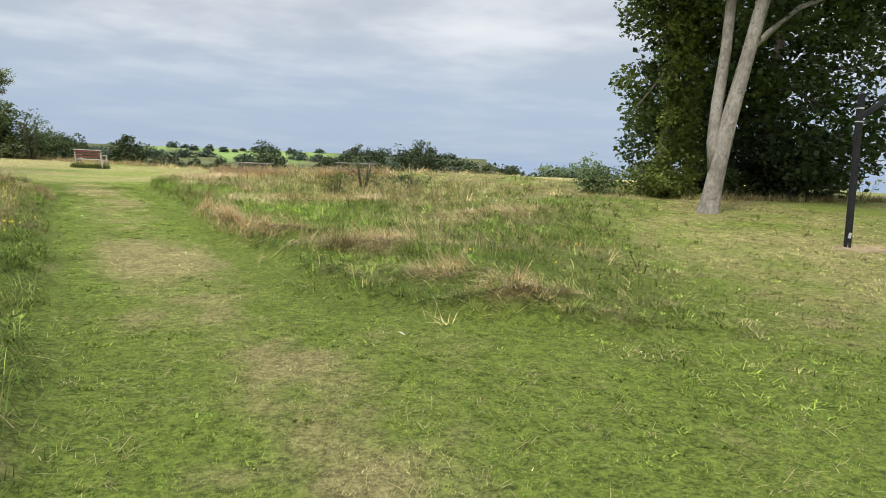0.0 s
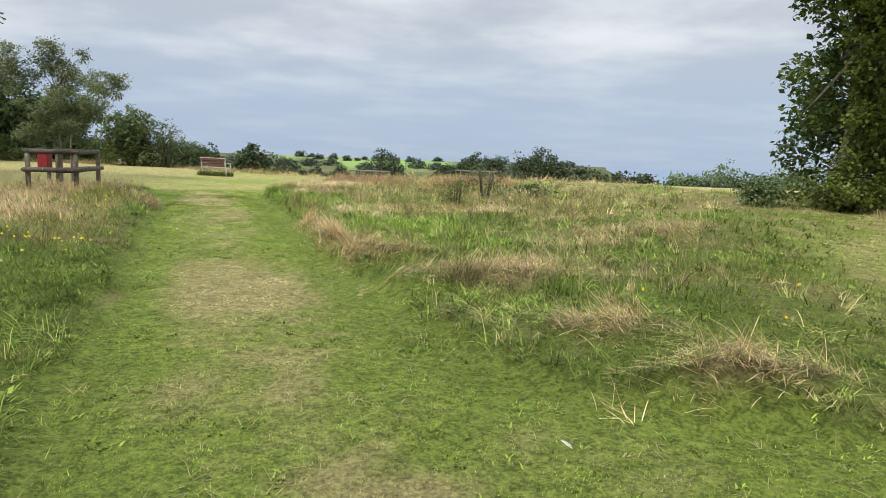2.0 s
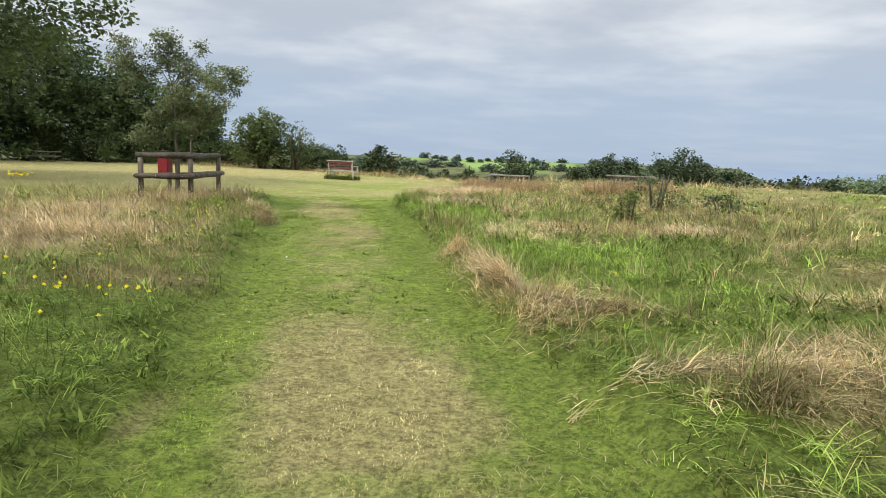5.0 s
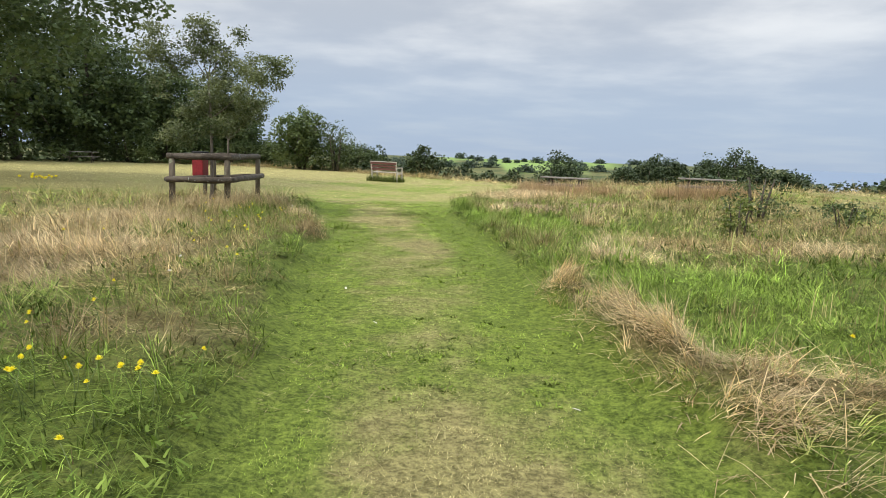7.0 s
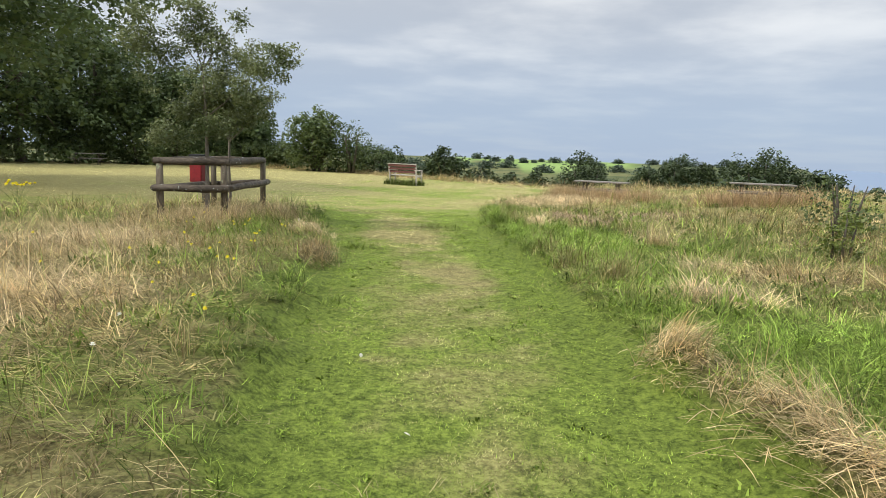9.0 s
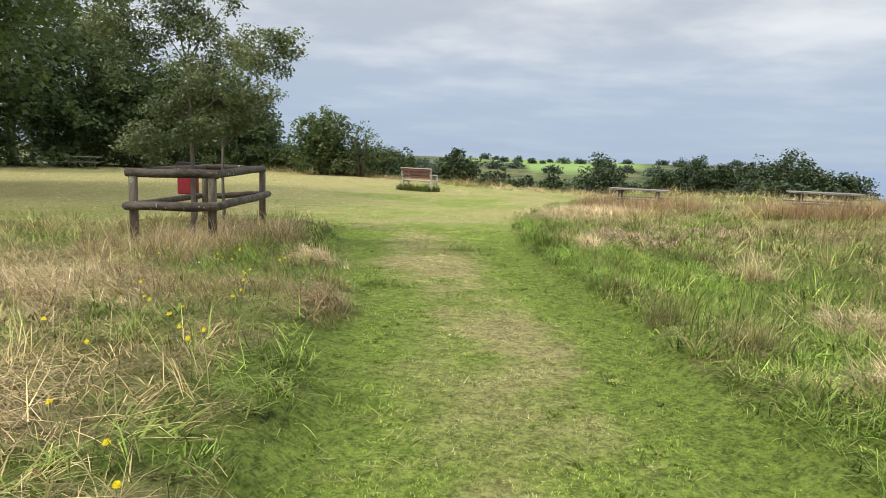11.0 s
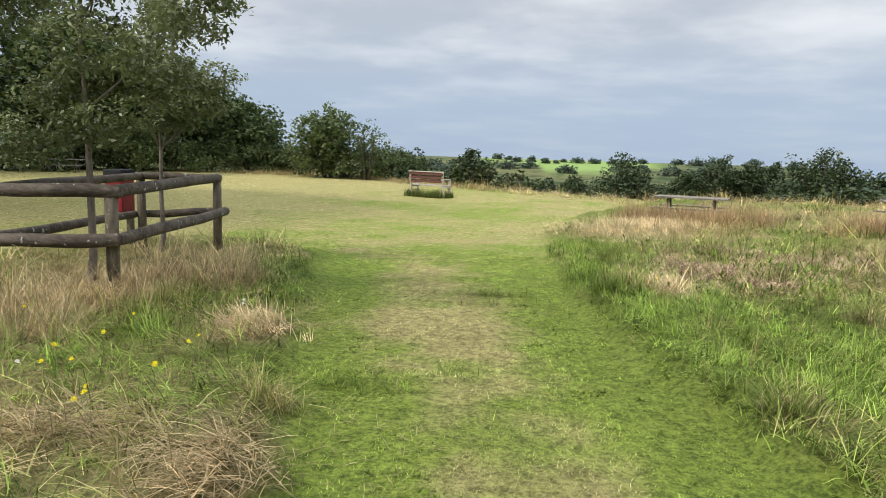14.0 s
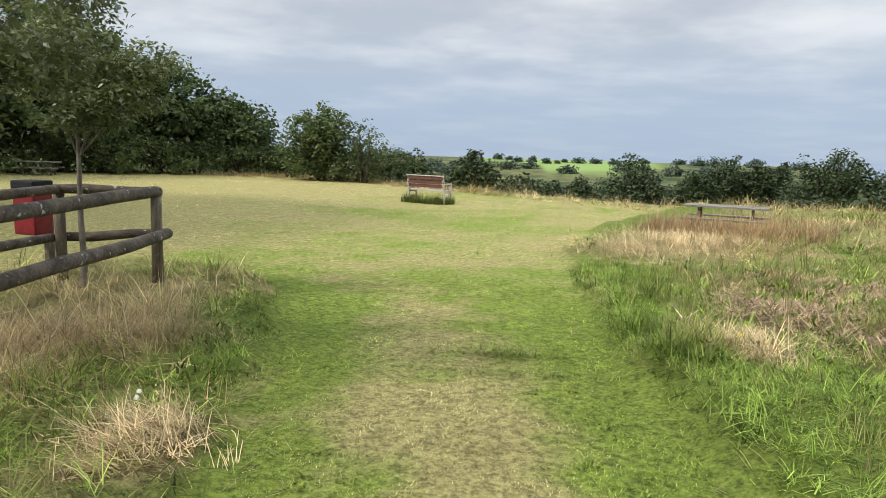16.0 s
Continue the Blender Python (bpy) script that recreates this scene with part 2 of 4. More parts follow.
def meadow(x, y):
    """1 in the long grass to either side, 0 on what is mown."""
    left = step(-0.16, 0.10, left_edge(y) - x)
    open_field = step(0, 1.2, y - np.interp(x, [-40, -12, -9, -7, -5], [19, 21.5, 22.5, 25.3, 27]))
    left = left * (1 - open_field)
    right = step(-0.12, 0.14, x - right_edge(y))
    lawn = step(0.0, 2.6, x - np.interp(y, [0, 5, 8, 12, 16, 20], [1, 3.0, 4.6, 7.4, 10.5, 15]))
    right = right * (1 - 0.8 * lawn)
    return np.maximum(left, right)


def height(x, y):
    x, y = np.asarray(x, float), np.asarray(y, float)
    z = np.interp(y, [-20, 4, 15, 40, 60], [-0.2, -0.13, 0.10, 0.06, 0.0])
    z = z + 0.028 * np.clip(x - 2.5, 0, 14) * step(3, 12, y) + 0.012 * np.clip(-x - 4, 0, 20)
    near = step(80, 30, np.hypot(x, y - 15))
    z = z + near * (0.13 * meadow(x, y) + 0.05 * (lattice(x, y, 1.1, 11) - 0.5) * (0.35 + meadow(x, y)) + 0.10 * (lattice(x, y, 4.0, 12) - 0.5) * (0.2 + meadow(x, y)))
    for cx, cy, rx, ry, more in HEAPS[:7]:
        z = z + 0.17 * np.exp(-(((x - cx) / rx) ** 2 + ((y - cy) / ry) ** 2))
    past = np.maximum(y - field_end(x), np.maximum(x - 32, -62 - x))
    r, az = np.hypot(x, y), np.degrees(np.arctan2(x, y))
    z = z - 6 * step(0, 45, past) - 9 * step(40, 150, past)
    rise = step(150, 470, r) * step(30, 25, az) * step(-80, -40, az)
    z = z + rise * (13.6 + 1.3 * (lattice(az, r / 90, 7.0, 21) - 0.5)) - 18 * step(520, 1500, r)
    z = z - 30 * step(25, 31, az) * step(90, 420, r)
    return z


def dryness(x, y):
    """How bleached the grass is."""
    x, y = np.asarray(x, float), np.asarray(y, float)
    mid = (np.asarray(left_edge(y)) + np.minimum(right_edge(y), left_edge(y) + 3.2)) / 2
    worn = np.exp(-(((x - mid - 0.05) / 0.78) ** 2)) * (0.26 + 0.44 * lattice(x, y * 0.45, 0.9, 31) + 0.10 * step(14, 8, y) - 0.30 * step(9, 4, y)) * (0.25 + 1.3 * lattice(x, y, 0.3, 37))
    lawn = 0.11 + 0.07 * step(11, 15, y) + 0.30 * (lattice(x, y, 1.7, 32) - 0.3) + 0.26 * (lattice(x, y, 0.4, 38) - 0.5) + 0.32 * (lattice(x, y, 0.14, 44) - 0.5) + worn * step(30, 22, y)
    lawn = lawn + 0.42 * step(23, 32, y) * (0.35 + 1.1 * lattice(x, y * 1.6, 2.5, 33)) + 0.42 * step(-4.5, -9, x) * step(17, 24, y) * (0.6 + 0.6 * lattice(x, y * 2, 3.0, 39))
    lawn = lawn + (0.22 + 0.40 * lattice(x, y, 1.2, 36)) * step(3, 8, x) + 0.2 * np.exp(-(((y - 27) / 1.2) ** 2)) * lattice(x, y, 1.5, 40)
    lawn = lawn - 0.22 * np.exp(-((np.minimum(np.abs(x - left_edge(y) - 0.3), np.abs(x - right_edge(y) + 0.35)) / 0.4) ** 2)) * step(27, 22, y)
    for cx, cy, rx, ry in WORN:
        lawn = lawn + 0.45 * np.exp(-(((x - cx) / rx) ** 2 + ((y - cy) / ry) ** 2)) * (0.5 + lattice(x, y, 0.25, 46))
    lawn = lawn + 0.7 * np.exp(-(((x - left_edge(y) - 0.12) / 0.13) ** 2)) * step(0.5, 0.75, lattice(x, y, 1.1, 45))
    patch = lattice(x, y, 1.3, 34) * 0.4 + lattice(x, y, 0.45, 35) * 0.35 + lattice(x, y, 0.16, 43) * 0.25
    brink = step(1.6, 0.2, left_edge(y) - x)
    left = 0.22 + 1.4 * (patch - 0.42) + 0.20 * step(10, 13, y) + 0.14 * step(-4, -7, x) - 0.12 * brink
    right = 0.08 + 1.25 * (patch - 0.45) + 0.22 * step(14.5, 18, y) * step(0.8, 2.0, x - right_edge(y)) + 0.22 * step(3, 6, x) + 0.12 * step(10, 7, y)
    long = np.where(x < -0.7, left, right)
    for cx, cy, rx, ry, more in HEAPS:
        long = long + more * np.exp(-(((x - cx) / rx) ** 2 + ((y - cy) / ry) ** 2))
    m = meadow(x, y)
    return np.clip(lawn * (1 - m) + long * m, 0, 1)


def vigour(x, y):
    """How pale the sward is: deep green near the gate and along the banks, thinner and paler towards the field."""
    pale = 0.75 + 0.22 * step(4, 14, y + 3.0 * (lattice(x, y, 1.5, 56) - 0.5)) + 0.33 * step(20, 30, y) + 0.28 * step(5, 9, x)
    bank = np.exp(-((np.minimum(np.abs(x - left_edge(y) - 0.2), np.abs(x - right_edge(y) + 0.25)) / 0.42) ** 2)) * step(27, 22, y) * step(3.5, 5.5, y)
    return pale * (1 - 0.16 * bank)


# spots worn pale in the mown grass: place, size
WORN = [(-4.5, 26.6, 1.0, 0.5), (-2.7, 21.0, 0.5, 0.5), (-2.0, 20.7, 0.35, 0.6), (-2.7, 27.2, 1.0, 0.4), (-0.35, 9.9, 0.45, 0.5), (-0.35, 9.1, 0.55, 0.7), (-0.4, 9.7, 0.7, 0.8), (-1.3, 17.6, 0.3, 0.5), (-1.0, 16.4, 0.25, 0.4), (0.75, 3.1, 0.35, 0.25), (0.1, 3.3, 0.3, 0.2), (0.75, 5.0, 0.4, 0.3)]
# straw heaps and flattened hay: place, size, dryness
HEAPS = [
    (0.60, 12.6, 0.24, 0.7, 0.8), (0.76, 11.8, 0.2, 0.5, 0.8), (1.45, 11.15, 0.65, 0.22, 0.75), (0.36, 13.8, 0.22, 0.5, 0.7), (0.95, 10.9, 0.24, 0.55, 0.8), (3.1, 5.95, 0.7, 0.25, 0.6), (2.2, 9.2, 1.0, 0.5, 0.65),
    (-5.0, 14.2, 1.5, 0.9, 0.6), (-5.6, 17.0, 1.3, 1.4, 0.5), (-5.4, 21.4, 0.8, 0.6, 0.6), (-3.85, 20.1, 0.3, 0.4, 0.6), (-3.9, 17.8, 0.7, 0.35, 0.5), (-3.0, 17.5, 0.2, 0.5, 0.5), (-3.3, 15.9, 0.3, 0.9, 0.4),
    (4.2, 17.0, 1.2, 0.8, 0.5), (2.2, 17.5, 0.9, 0.6, 0.5), (1.8, 30.0, 2.2, 1.6, 0.5), (-4.6, 13.0, 0.9, 0.6, 0.5), (6.5, 13.0, 1.5, 0.6, 0.5), (3.3, 10.0, 0.8, 0.35, 0.5), (2.9, 7.3, 0.6, 0.25, 0.5), (4.6, 11.6, 0.9, 0.35, 0.5), (1.2, 15.6, 0.5, 0.3, 0.5), (0.1, 22.4, 0.3, 0.5, 0.45), (0.2, 28.5, 1.0, 1.0, 0.5),
]
GREENS = [(-3.8, 12.3, 0.6, 0.35), (-2.5, 12.4, 0.3, 0.5), (-4.5, 20.0, 0.5, 0.35), (-4.0, 17.3, 0.4, 0.35), (-3.0, 18.6, 0.4, 0.5), (-4.3, 18.7, 0.8, 0.5), (-3.4, 16.6, 0.5, 0.6), (-2.2, 10.2, 0.8, 1.0), (-3.6, 18.2, 0.8, 0.45), (-3.2, 19.0, 0.4, 0.5), (-4.6, 19.1, 0.6, 0.35), (-4.5, 20.9, 0.6, 0.4), (-4.0, 21.4, 0.4, 0.5), (-3.4, 19.6, 0.3, 0.4), (1.9, 13.4, 0.9, 0.9), (2.4, 12.4, 0.9, 0.5), (1.5, 14.7, 0.8, 0.6), (0.3, 21.0, 0.7, 0.8), (0.6, 19.4, 0.6, 1.0), (-0.4, 26.0, 0.5, 0.8), (-0.9, 23.2, 0.4, 0.8), (0.0, 19.6, 0.4, 0.6), (1.0, 16.9, 0.6, 0.8)]


def mesh_of(name, verts, faces, mats, values=None, smooth=False):
    """A mesh from arrays; faces: (n, 3) or (n, 4). values: names and one number a vertex."""
    me = bpy.data.meshes.new(name)
    n, k = faces.shape
    me.vertices.add(len(verts))
    me.vertices.foreach_set("co", np.ascontiguousarray(verts, np.float32).ravel())
    me.loops.add(n * k)
    me.loops.foreach_set("vertex_index", np.ascontiguousarray(faces, np.int32).ravel())
    me.polygons.add(n)
    me.polygons.foreach_set("loop_start", np.arange(0, n * k, k, dtype=np.int32))
    me.polygons.foreach_set("loop_total", np.full(n, k, np.int32))
    me.update(calc_edges=True)
    for key, v in (values or {}).items():
        me.attributes.new(key, "FLOAT", "POINT").data.foreach_set("value", np.ascontiguousarray(v, np.float32))
    me.materials.append(mats)
    if smooth:
        me.polygons.foreach_set("use_smooth", np.ones(n, bool))
    return me


def spread(near_low, near_high, fine, reach):
    """Grid lines, close together near by and ever wider apart outwards."""
    mid = np.arange(near_low, near_high + fine / 2, fine)
    out = [fine]
    while sum(out) < reach:
        out.append(out[-1] * 1.14)
    out = np.cumsum(out)
    return np.concatenate([near_low - out[::-1], mid, near_high + out])


def build_ground():
    gx, gy = spread(-9, 12, 0.22, 4700), spread(0, 30, 0.22, 4700)
    x, y = [a.ravel() for a in np.meshgrid(gx, gy)]
    z = height(x, y)
    nx, ny = len(gx), len(gy)
    i = (np.arange(ny - 1)[:, None] * nx + np.arange(nx - 1)[None, :]).ravel()
    faces = np.stack([i, i + 1, i + nx + 1, i + nx], 1)
    r, az = np.hypot(x, y), np.degrees(np.arctan2(x, y))
    past = y - field_end(x)
    scrub = step(-1, 6, past)
    crest = step(0.35, 0.5, lattice(az, r / 60, 3.0, 41))
    waver = r + 30 * (lattice(az, 0 * az, 2.5, 42) - 0.5)
    upper = step(408, 414, waver) * step(-3, -2, az) * step(13, 11, az)
    lower = step(335, 341, waver) * step(384, 378, waver) * step(2.4, 3.0, az) * step(9.5, 8.6, az)
    field = np.maximum(upper, lower) * (0.75 + 0.25 * crest)
    # the meadow factor darkens the base colour as painted shade beneath long grass
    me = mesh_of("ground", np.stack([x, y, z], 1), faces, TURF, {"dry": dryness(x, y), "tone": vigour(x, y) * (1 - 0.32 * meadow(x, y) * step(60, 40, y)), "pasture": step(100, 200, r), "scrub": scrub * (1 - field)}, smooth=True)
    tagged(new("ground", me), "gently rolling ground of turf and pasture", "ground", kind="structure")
    s = 4900.0
    sea = mesh_of("water", np.array([(-s, -s, -20), (s, -s, -20), (s, s, -20), (-s, s, -20)], float), np.array([[0, 1, 2, 3]]), SEA)
    tagged(new("water", sea), "pale blue-grey sea under the overcast sky", "sea", kind="structure")


build_ground()


# ---- grass ----
def scatter(x0, x1, y0, y1, density):
    n = int((x1 - x0) * (y1 - y0) * density)
    return RNG.uniform(x0, x1, n), RNG.uniform(y0, y1, n)


def tussocks(name, x, y, per, length, lean, dry, tone, width, spread, mat, label, parts=3, curl=0.8, reach=0.22, swirl=1.0, lift=None, category="grass"):
    """Tufts of arching blades. x, y, length, lean, dry, tone, width: one number a tuft; per: blades in each; parts: joints along a blade."""
    n = len(x) * per
    every = lambda v: np.repeat(np.broadcast_to(np.asarray(v, float), x.shape), per)
    face = every(2 * np.pi * swirl * RNG.uniform(0, 1, len(x)) + 5.0 * lattice(x, y, 1.5, 81))
    a = face + RNG.normal(0, 1, n) * every(spread)
    size = every(length) * RNG.uniform(0.55, 1.3, n)
    r, q = np.abs(RNG.normal(0, reach, n)) * size + 0.01, RNG.uniform(0, 2 * np.pi, n)
    bx, by = every(x) + r * np.cos(q), every(y) + r * np.sin(q)
    ground = height(bx, by)
    root = np.stack([bx, by, ground - 0.012 + (every(lift) * RNG.uniform(0, 1, n) if lift is not None else 0)], 1)
    way = np.stack([np.cos(a), np.sin(a), 0 * a], 1)
    side = np.stack([-np.sin(a), np.cos(a), 0 * a], 1)
    up = np.array([0, 0, 1.0])
    t0 = np.clip(every(lean) + RNG.normal(0, 0.28, n), 0.02, 1.45)
    bow = RNG.uniform(0.2, 1.4, n) * curl
    marks = {1: [0, 1], 2: [0, 0.55, 1], 3: [0, 0.38, 0.72, 1]}[parts]
    w = every(width) * RNG.uniform(0.7, 1.3, n)
    p, rows_of = root, []
    for k, s0 in enumerate(marks):
        if k:
            ang = np.minimum(t0 + bow * (s0 + marks[k - 1]) / 2, 1.75)
            p = p + (way * np.sin(ang)[:, None] + up * np.cos(ang)[:, None]) * (size * (s0 - marks[k - 1]))[:, None]
            p[:, 2] = np.maximum(p[:, 2], ground + 0.012)
        if k == len(marks) - 1:
            rows_of.append(p)
        else:
            h = side * (w * (1 - 0.35 * s0) / 2)[:, None]
            rows_of += [p - h, p + h]
    k = len(rows_of)
    verts = np.stack(rows_of, 1).reshape(-1, 3)
    b = np.arange(n) * k
    faces = []
    for m in range(parts - 1):
        faces += [np.stack([b + 2 * m, b + 2 * m + 1, b + 2 * m + 3], 1), np.stack([b + 2 * m, b + 2 * m + 3, b + 2 * m + 2], 1)]
    faces.append(np.stack([b + 2 * parts - 2, b + 2 * parts - 1, b + 2 * parts], 1))
    d = np.clip(every(dry) + RNG.normal(0, 0.12, n), 0, 1)
    v = every(tone) * RNG.uniform(0.8, 1.2, n)
    me = mesh_of(name, verts, np.concatenate(faces), mat, {"dry": np.repeat(d, k), "tone": np.repeat(v, k)})
    return tagged(new(name, me), label, category, kind="stuff")


def tones(n, rough=0.3):
    return np.clip(np.exp(RNG.normal(0, rough * 1.25, n)), 0.4, 1.8)


def mown_grass():
    # close turf on the path: small tufts
    x, y = scatter(-5, 9.5, 1.8, 26, 560)
    mid = (left_edge(y) + np.minimum(right_edge(y), left_edge(y) + 4)) / 2
    keep = (meadow(x, y) < RNG.uniform(0.1, 0.7, len(x))) & ((np.abs(x - mid) < 4.5) | (y < 13))
    keep &= RNG.uniform(0, 1, len(x)) < np.clip(1.3 - 0.16 * np.abs(x), 0.3, 1)
    x, y = x[keep], y[keep]
    n = len(x)
    d = dryness(x, y) + RNG.normal(0, 0.13, n)
    size = RNG.uniform(0.02, 0.04, n) * (0.6 + 0.8 * lattice(x, y, 0.22, 51)) * np.exp(RNG.normal(0, 0.25, n)) * (1 + 0.9 * np.exp(-((edge_gap(x, y) / 0.3) ** 2)))
    tone = tones(n, 0.42) * np.clip(2.7 * (0.3 * lattice(x, y, 0.07, 50) + 0.35 * lattice(x, y, 0.14, 54) + 0.35 * lattice(x, y, 0.3, 55)) - 0.32, 0.22, 2.2)
    tone = tone * vigour(x, y)
    tussocks("mown_grass", x, y, 6, size, RNG.uniform(0.85, 1.4, n), d, tone, RNG.uniform(0.004, 0.0075, n), 1.8, MOWN, "short mown grass on a trodden path", parts=1, reach=0.9)
    # broad-leaved clover and plantain in the turf
    x, y = scatter(-4.5, 6, 1.8, 22, 14)
    keep = (meadow(x, y) < 0.5) & (lattice(x, y, 0.7, 52) > 0.45) & (dryness(x, y) < 0.5)
    x, y = x[keep], y[keep]
    n = len(x)
    tussocks("clover", x, y, 9, RNG.uniform(0.035, 0.06, n), RNG.uniform(0.7, 1.2, n), np.full(n, 0.05), tones(n, 0.3) * 0.7, RNG.uniform(0.010, 0.018, n), 2.5, MOWN, "low clover and plantain leaves in turf", parts=2, curl=0.5, reach=0.8, category="clover")
    # the open field and the rough lawn by the trees
    x, y = scatter(-26, 26, 0.5, 56, 27)
    far = (meadow(x, y) < 0.4) & (y < field_end(x) + 1) & ((y > 25) | (x > 7) | (x < -6))
    x, y = x[far], y[far]
    n = len(x)
    d = dryness(x, y) + RNG.normal(0, 0.17, n)
    tussocks("field_grass", x, y, 6, RNG.uniform(0.03, 0.065, n), RNG.uniform(0.8, 1.35, n), d, tones(n, 0.35) * (0.55 + 0.9 * lattice(x, y, 0.5, 57)) * vigour(x, y), RNG.uniform(0.008, 0.015, n), 1.8, MOWN, "short dry grass of an open field", parts=1, reach=1.3)
    # the rough-cut lawn towards the trees
    x, y = scatter(3.2, 15.5, 3.0, 16.5, 46)
    keep = (meadow(x, y) < 0.6) & (x > 1.2 + 0.55 * y * step(4, 9, y))
    x, y = x[keep], y[keep]
    n = len(x)
    tussocks("rough_lawn", x, y, 9, RNG.uniform(0.04, 0.11, n) * (0.6 + 0.8 * lattice(x, y, 0.6, 58)), RNG.uniform(0.7, 1.35, n), dryness(x, y) + 0.5 * (lattice(x, y, 0.5, 59) - 0.35) + RNG.normal(0, 0.15, n), tones(n, 0.45) * (0.45 + 0.9 * lattice(x, y, 0.35, 60)), RNG.uniform(0.006, 0.011, n), 1.6, MOWN, "rough-cut dry grass of a lawn", parts=2, reach=0.7)
    # clippings that lie about
    x, y = scatter(-4.5, 8, 1.5, 24, 46)
    keep = (meadow(x, y) < 0.5) & (lattice(x, y, 0.8, 53) > 0.35 + 0.25 * step(6, 12, y))
    x, y = x[keep], y[keep]
    n = len(x)
    tussocks("grass_clippings", x, y, 4, RNG.uniform(0.04, 0.15, n), np.full(n, 1.4), RNG.uniform(0.55, 0.9, n), tones(n, 0.2) * 0.78, RNG.uniform(0.0025, 0.0042, n), 0.8, MOWN, "pale dry clippings lying on mown grass", parts=2, curl=0.15, reach=0.4, lift=np.full(n, 0.03))
    # clumps that the mower dropped
    for cx, cy, rx, ry, dead, k in ((-2.9, 19.15, 0.36, 0.14, 0.15, 60), (-1.95, 22.3, 0.26, 0.05, 0.3, 50), (-1.7, 21.8, 0.3, 0.05, 0.4, 20), (1.45, 7.3, 0.3, 0.1, 0.3, 26), (-2.4, 15.4, 0.14, 0.1, 0.1, 12), (4.75, 5.6, 0.16, 0.08, 0.7, 16), (5.13, 4.8, 0.18, 0.1, 0.75, 18)):
        x, y = cx + RNG.normal(0, rx, k), cy + RNG.normal(0, ry, k)
        tussocks("cut_grass_clump", x, y, 12, RNG.uniform(0.06, 0.13, k), np.full(k, 1.0), np.full(k, dead), tones(k, 0.3) * 0.75, RNG.uniform(0.0035, 0.006, k), 2.0, MOWN, "small clump of cut grass left on the turf", parts=2, curl=0.4, reach=0.5, lift=np.full(k, 0.07))


def heap_at(x, y):
    h = np.zeros(len(x))
    for cx, cy, rx, ry, more in HEAPS:
        h = np.maximum(h, np.exp(-(((x - cx) / rx) ** 2 + ((y - cy) / ry) ** 2)))
    return h


def edge_gap(x, y):
    return np.minimum(np.abs(x - left_edge(y)), np.abs(x - right_edge(y)))


def tall_zone(x, y):
    """Where the growth stands high: the middle of the meadow, and about the timber guard."""
    right = step(0.6, 3.0, x - right_edge(y)) * step(13.5, 18, y) * step(12, 8, x)
    guard = np.exp(-(((x + 5.9) / 1.6) ** 2 + ((y - 21.2) / 1.5) ** 2))
    rim = step(-3.5, -0.5, y - field_end(x)) * step(-25, -14, x)
    patchy = step(0.48, 0.62, 0.6 * lattice(x, y, 1.7, 66) + 0.4 * lattice(x, y, 0.7, 67))
    tables = np.maximum(np.exp(-(((x - 2.4) / 2.4) ** 2 + ((y - 30.6) / 1.7) ** 2)), np.exp(-(((x - 6.6) / 2.4) ** 2 + ((y - 28.2) / 2.0) ** 2)))
    return np.maximum(np.maximum(right * patchy, guard * 0.3), np.maximum(rim * 1.1, tables * 1.0))


# single tussocks: place, length, dryness, blades
TUSSOCKS = [
    (1.95, 8.95, 0.30, 0.62, 240, 0.6), (2.95, 8.6, 0.26, 0.05, 110, 0.8), (-0.10, 18.6, 0.27, 0.45, 200, 0.7), (0.10, 17.5, 0.30, 0.55, 200, 0.7), (1.7, 19.9, 0.46, 0.66, 300, 0.85),
    (0.42, 16.6, 0.42, 0.60, 320, 0.9), (-0.36, 22.4, 0.40, 0.58, 330, 0.9), (-0.62, 22.1, 0.32, 0.12, 260, 0.65), (-0.75, 22.9, 0.30, 0.08, 240, 0.8), (1.55, 21.2, 0.30, 0.55, 160, 0.7), (-0.3, 24.5, 0.32, 0.3, 200, 0.7),
    (1.6, 23.3, 0.36, 0.5, 180, 0.7), (-3.15, 18.55, 0.26, 0.55, 200, 1.1), (3.5, 9.7, 0.25, 0.1, 90, 0.9), (1.4, 25.2, 0.4, 0.5, 200, 0.7), (-4.2, 20.2, 0.26, 0.4, 160, 0.8), (-4.9, 20.1, 0.32, 0.5, 220, 0.8),
    (-5.7, 19.8, 0.5, 0.78, 420, 0.8), (-6.0, 19.9, 0.46, 0.8, 420, 0.8), (-5.1, 21.7, 0.48, 0.78, 460, 0.85), (-5.4, 21.3, 0.5, 0.8, 460, 0.85), (-5.3, 19.5, 0.45, 0.7, 360, 0.8), (-5.1, 22.6, 0.42, 0.75, 300, 0.9), (-4.8, 20.6, 0.3, 0.3, 200, 0.8), (-5.45, 20.35, 0.46, 0.8, 420, 0.85), (-5.75, 20.3, 0.44, 0.8, 380, 0.85), (-5.15, 20.75, 0.42, 0.78, 380, 0.85), (-5.5, 20.9, 0.45, 0.8, 300, 0.85), (-6.6, 19.8, 0.45, 0.7, 300, 0.75), (-4.7, 22.0, 0.4, 0.7, 260, 0.75), (-5.2, 22.3, 0.40, 0.7, 240, 0.8), (3.2, 7.9, 0.22, 0.5, 120, 0.8), (2.7, 10.4, 0.25, 0.5, 120, 0.8),
]


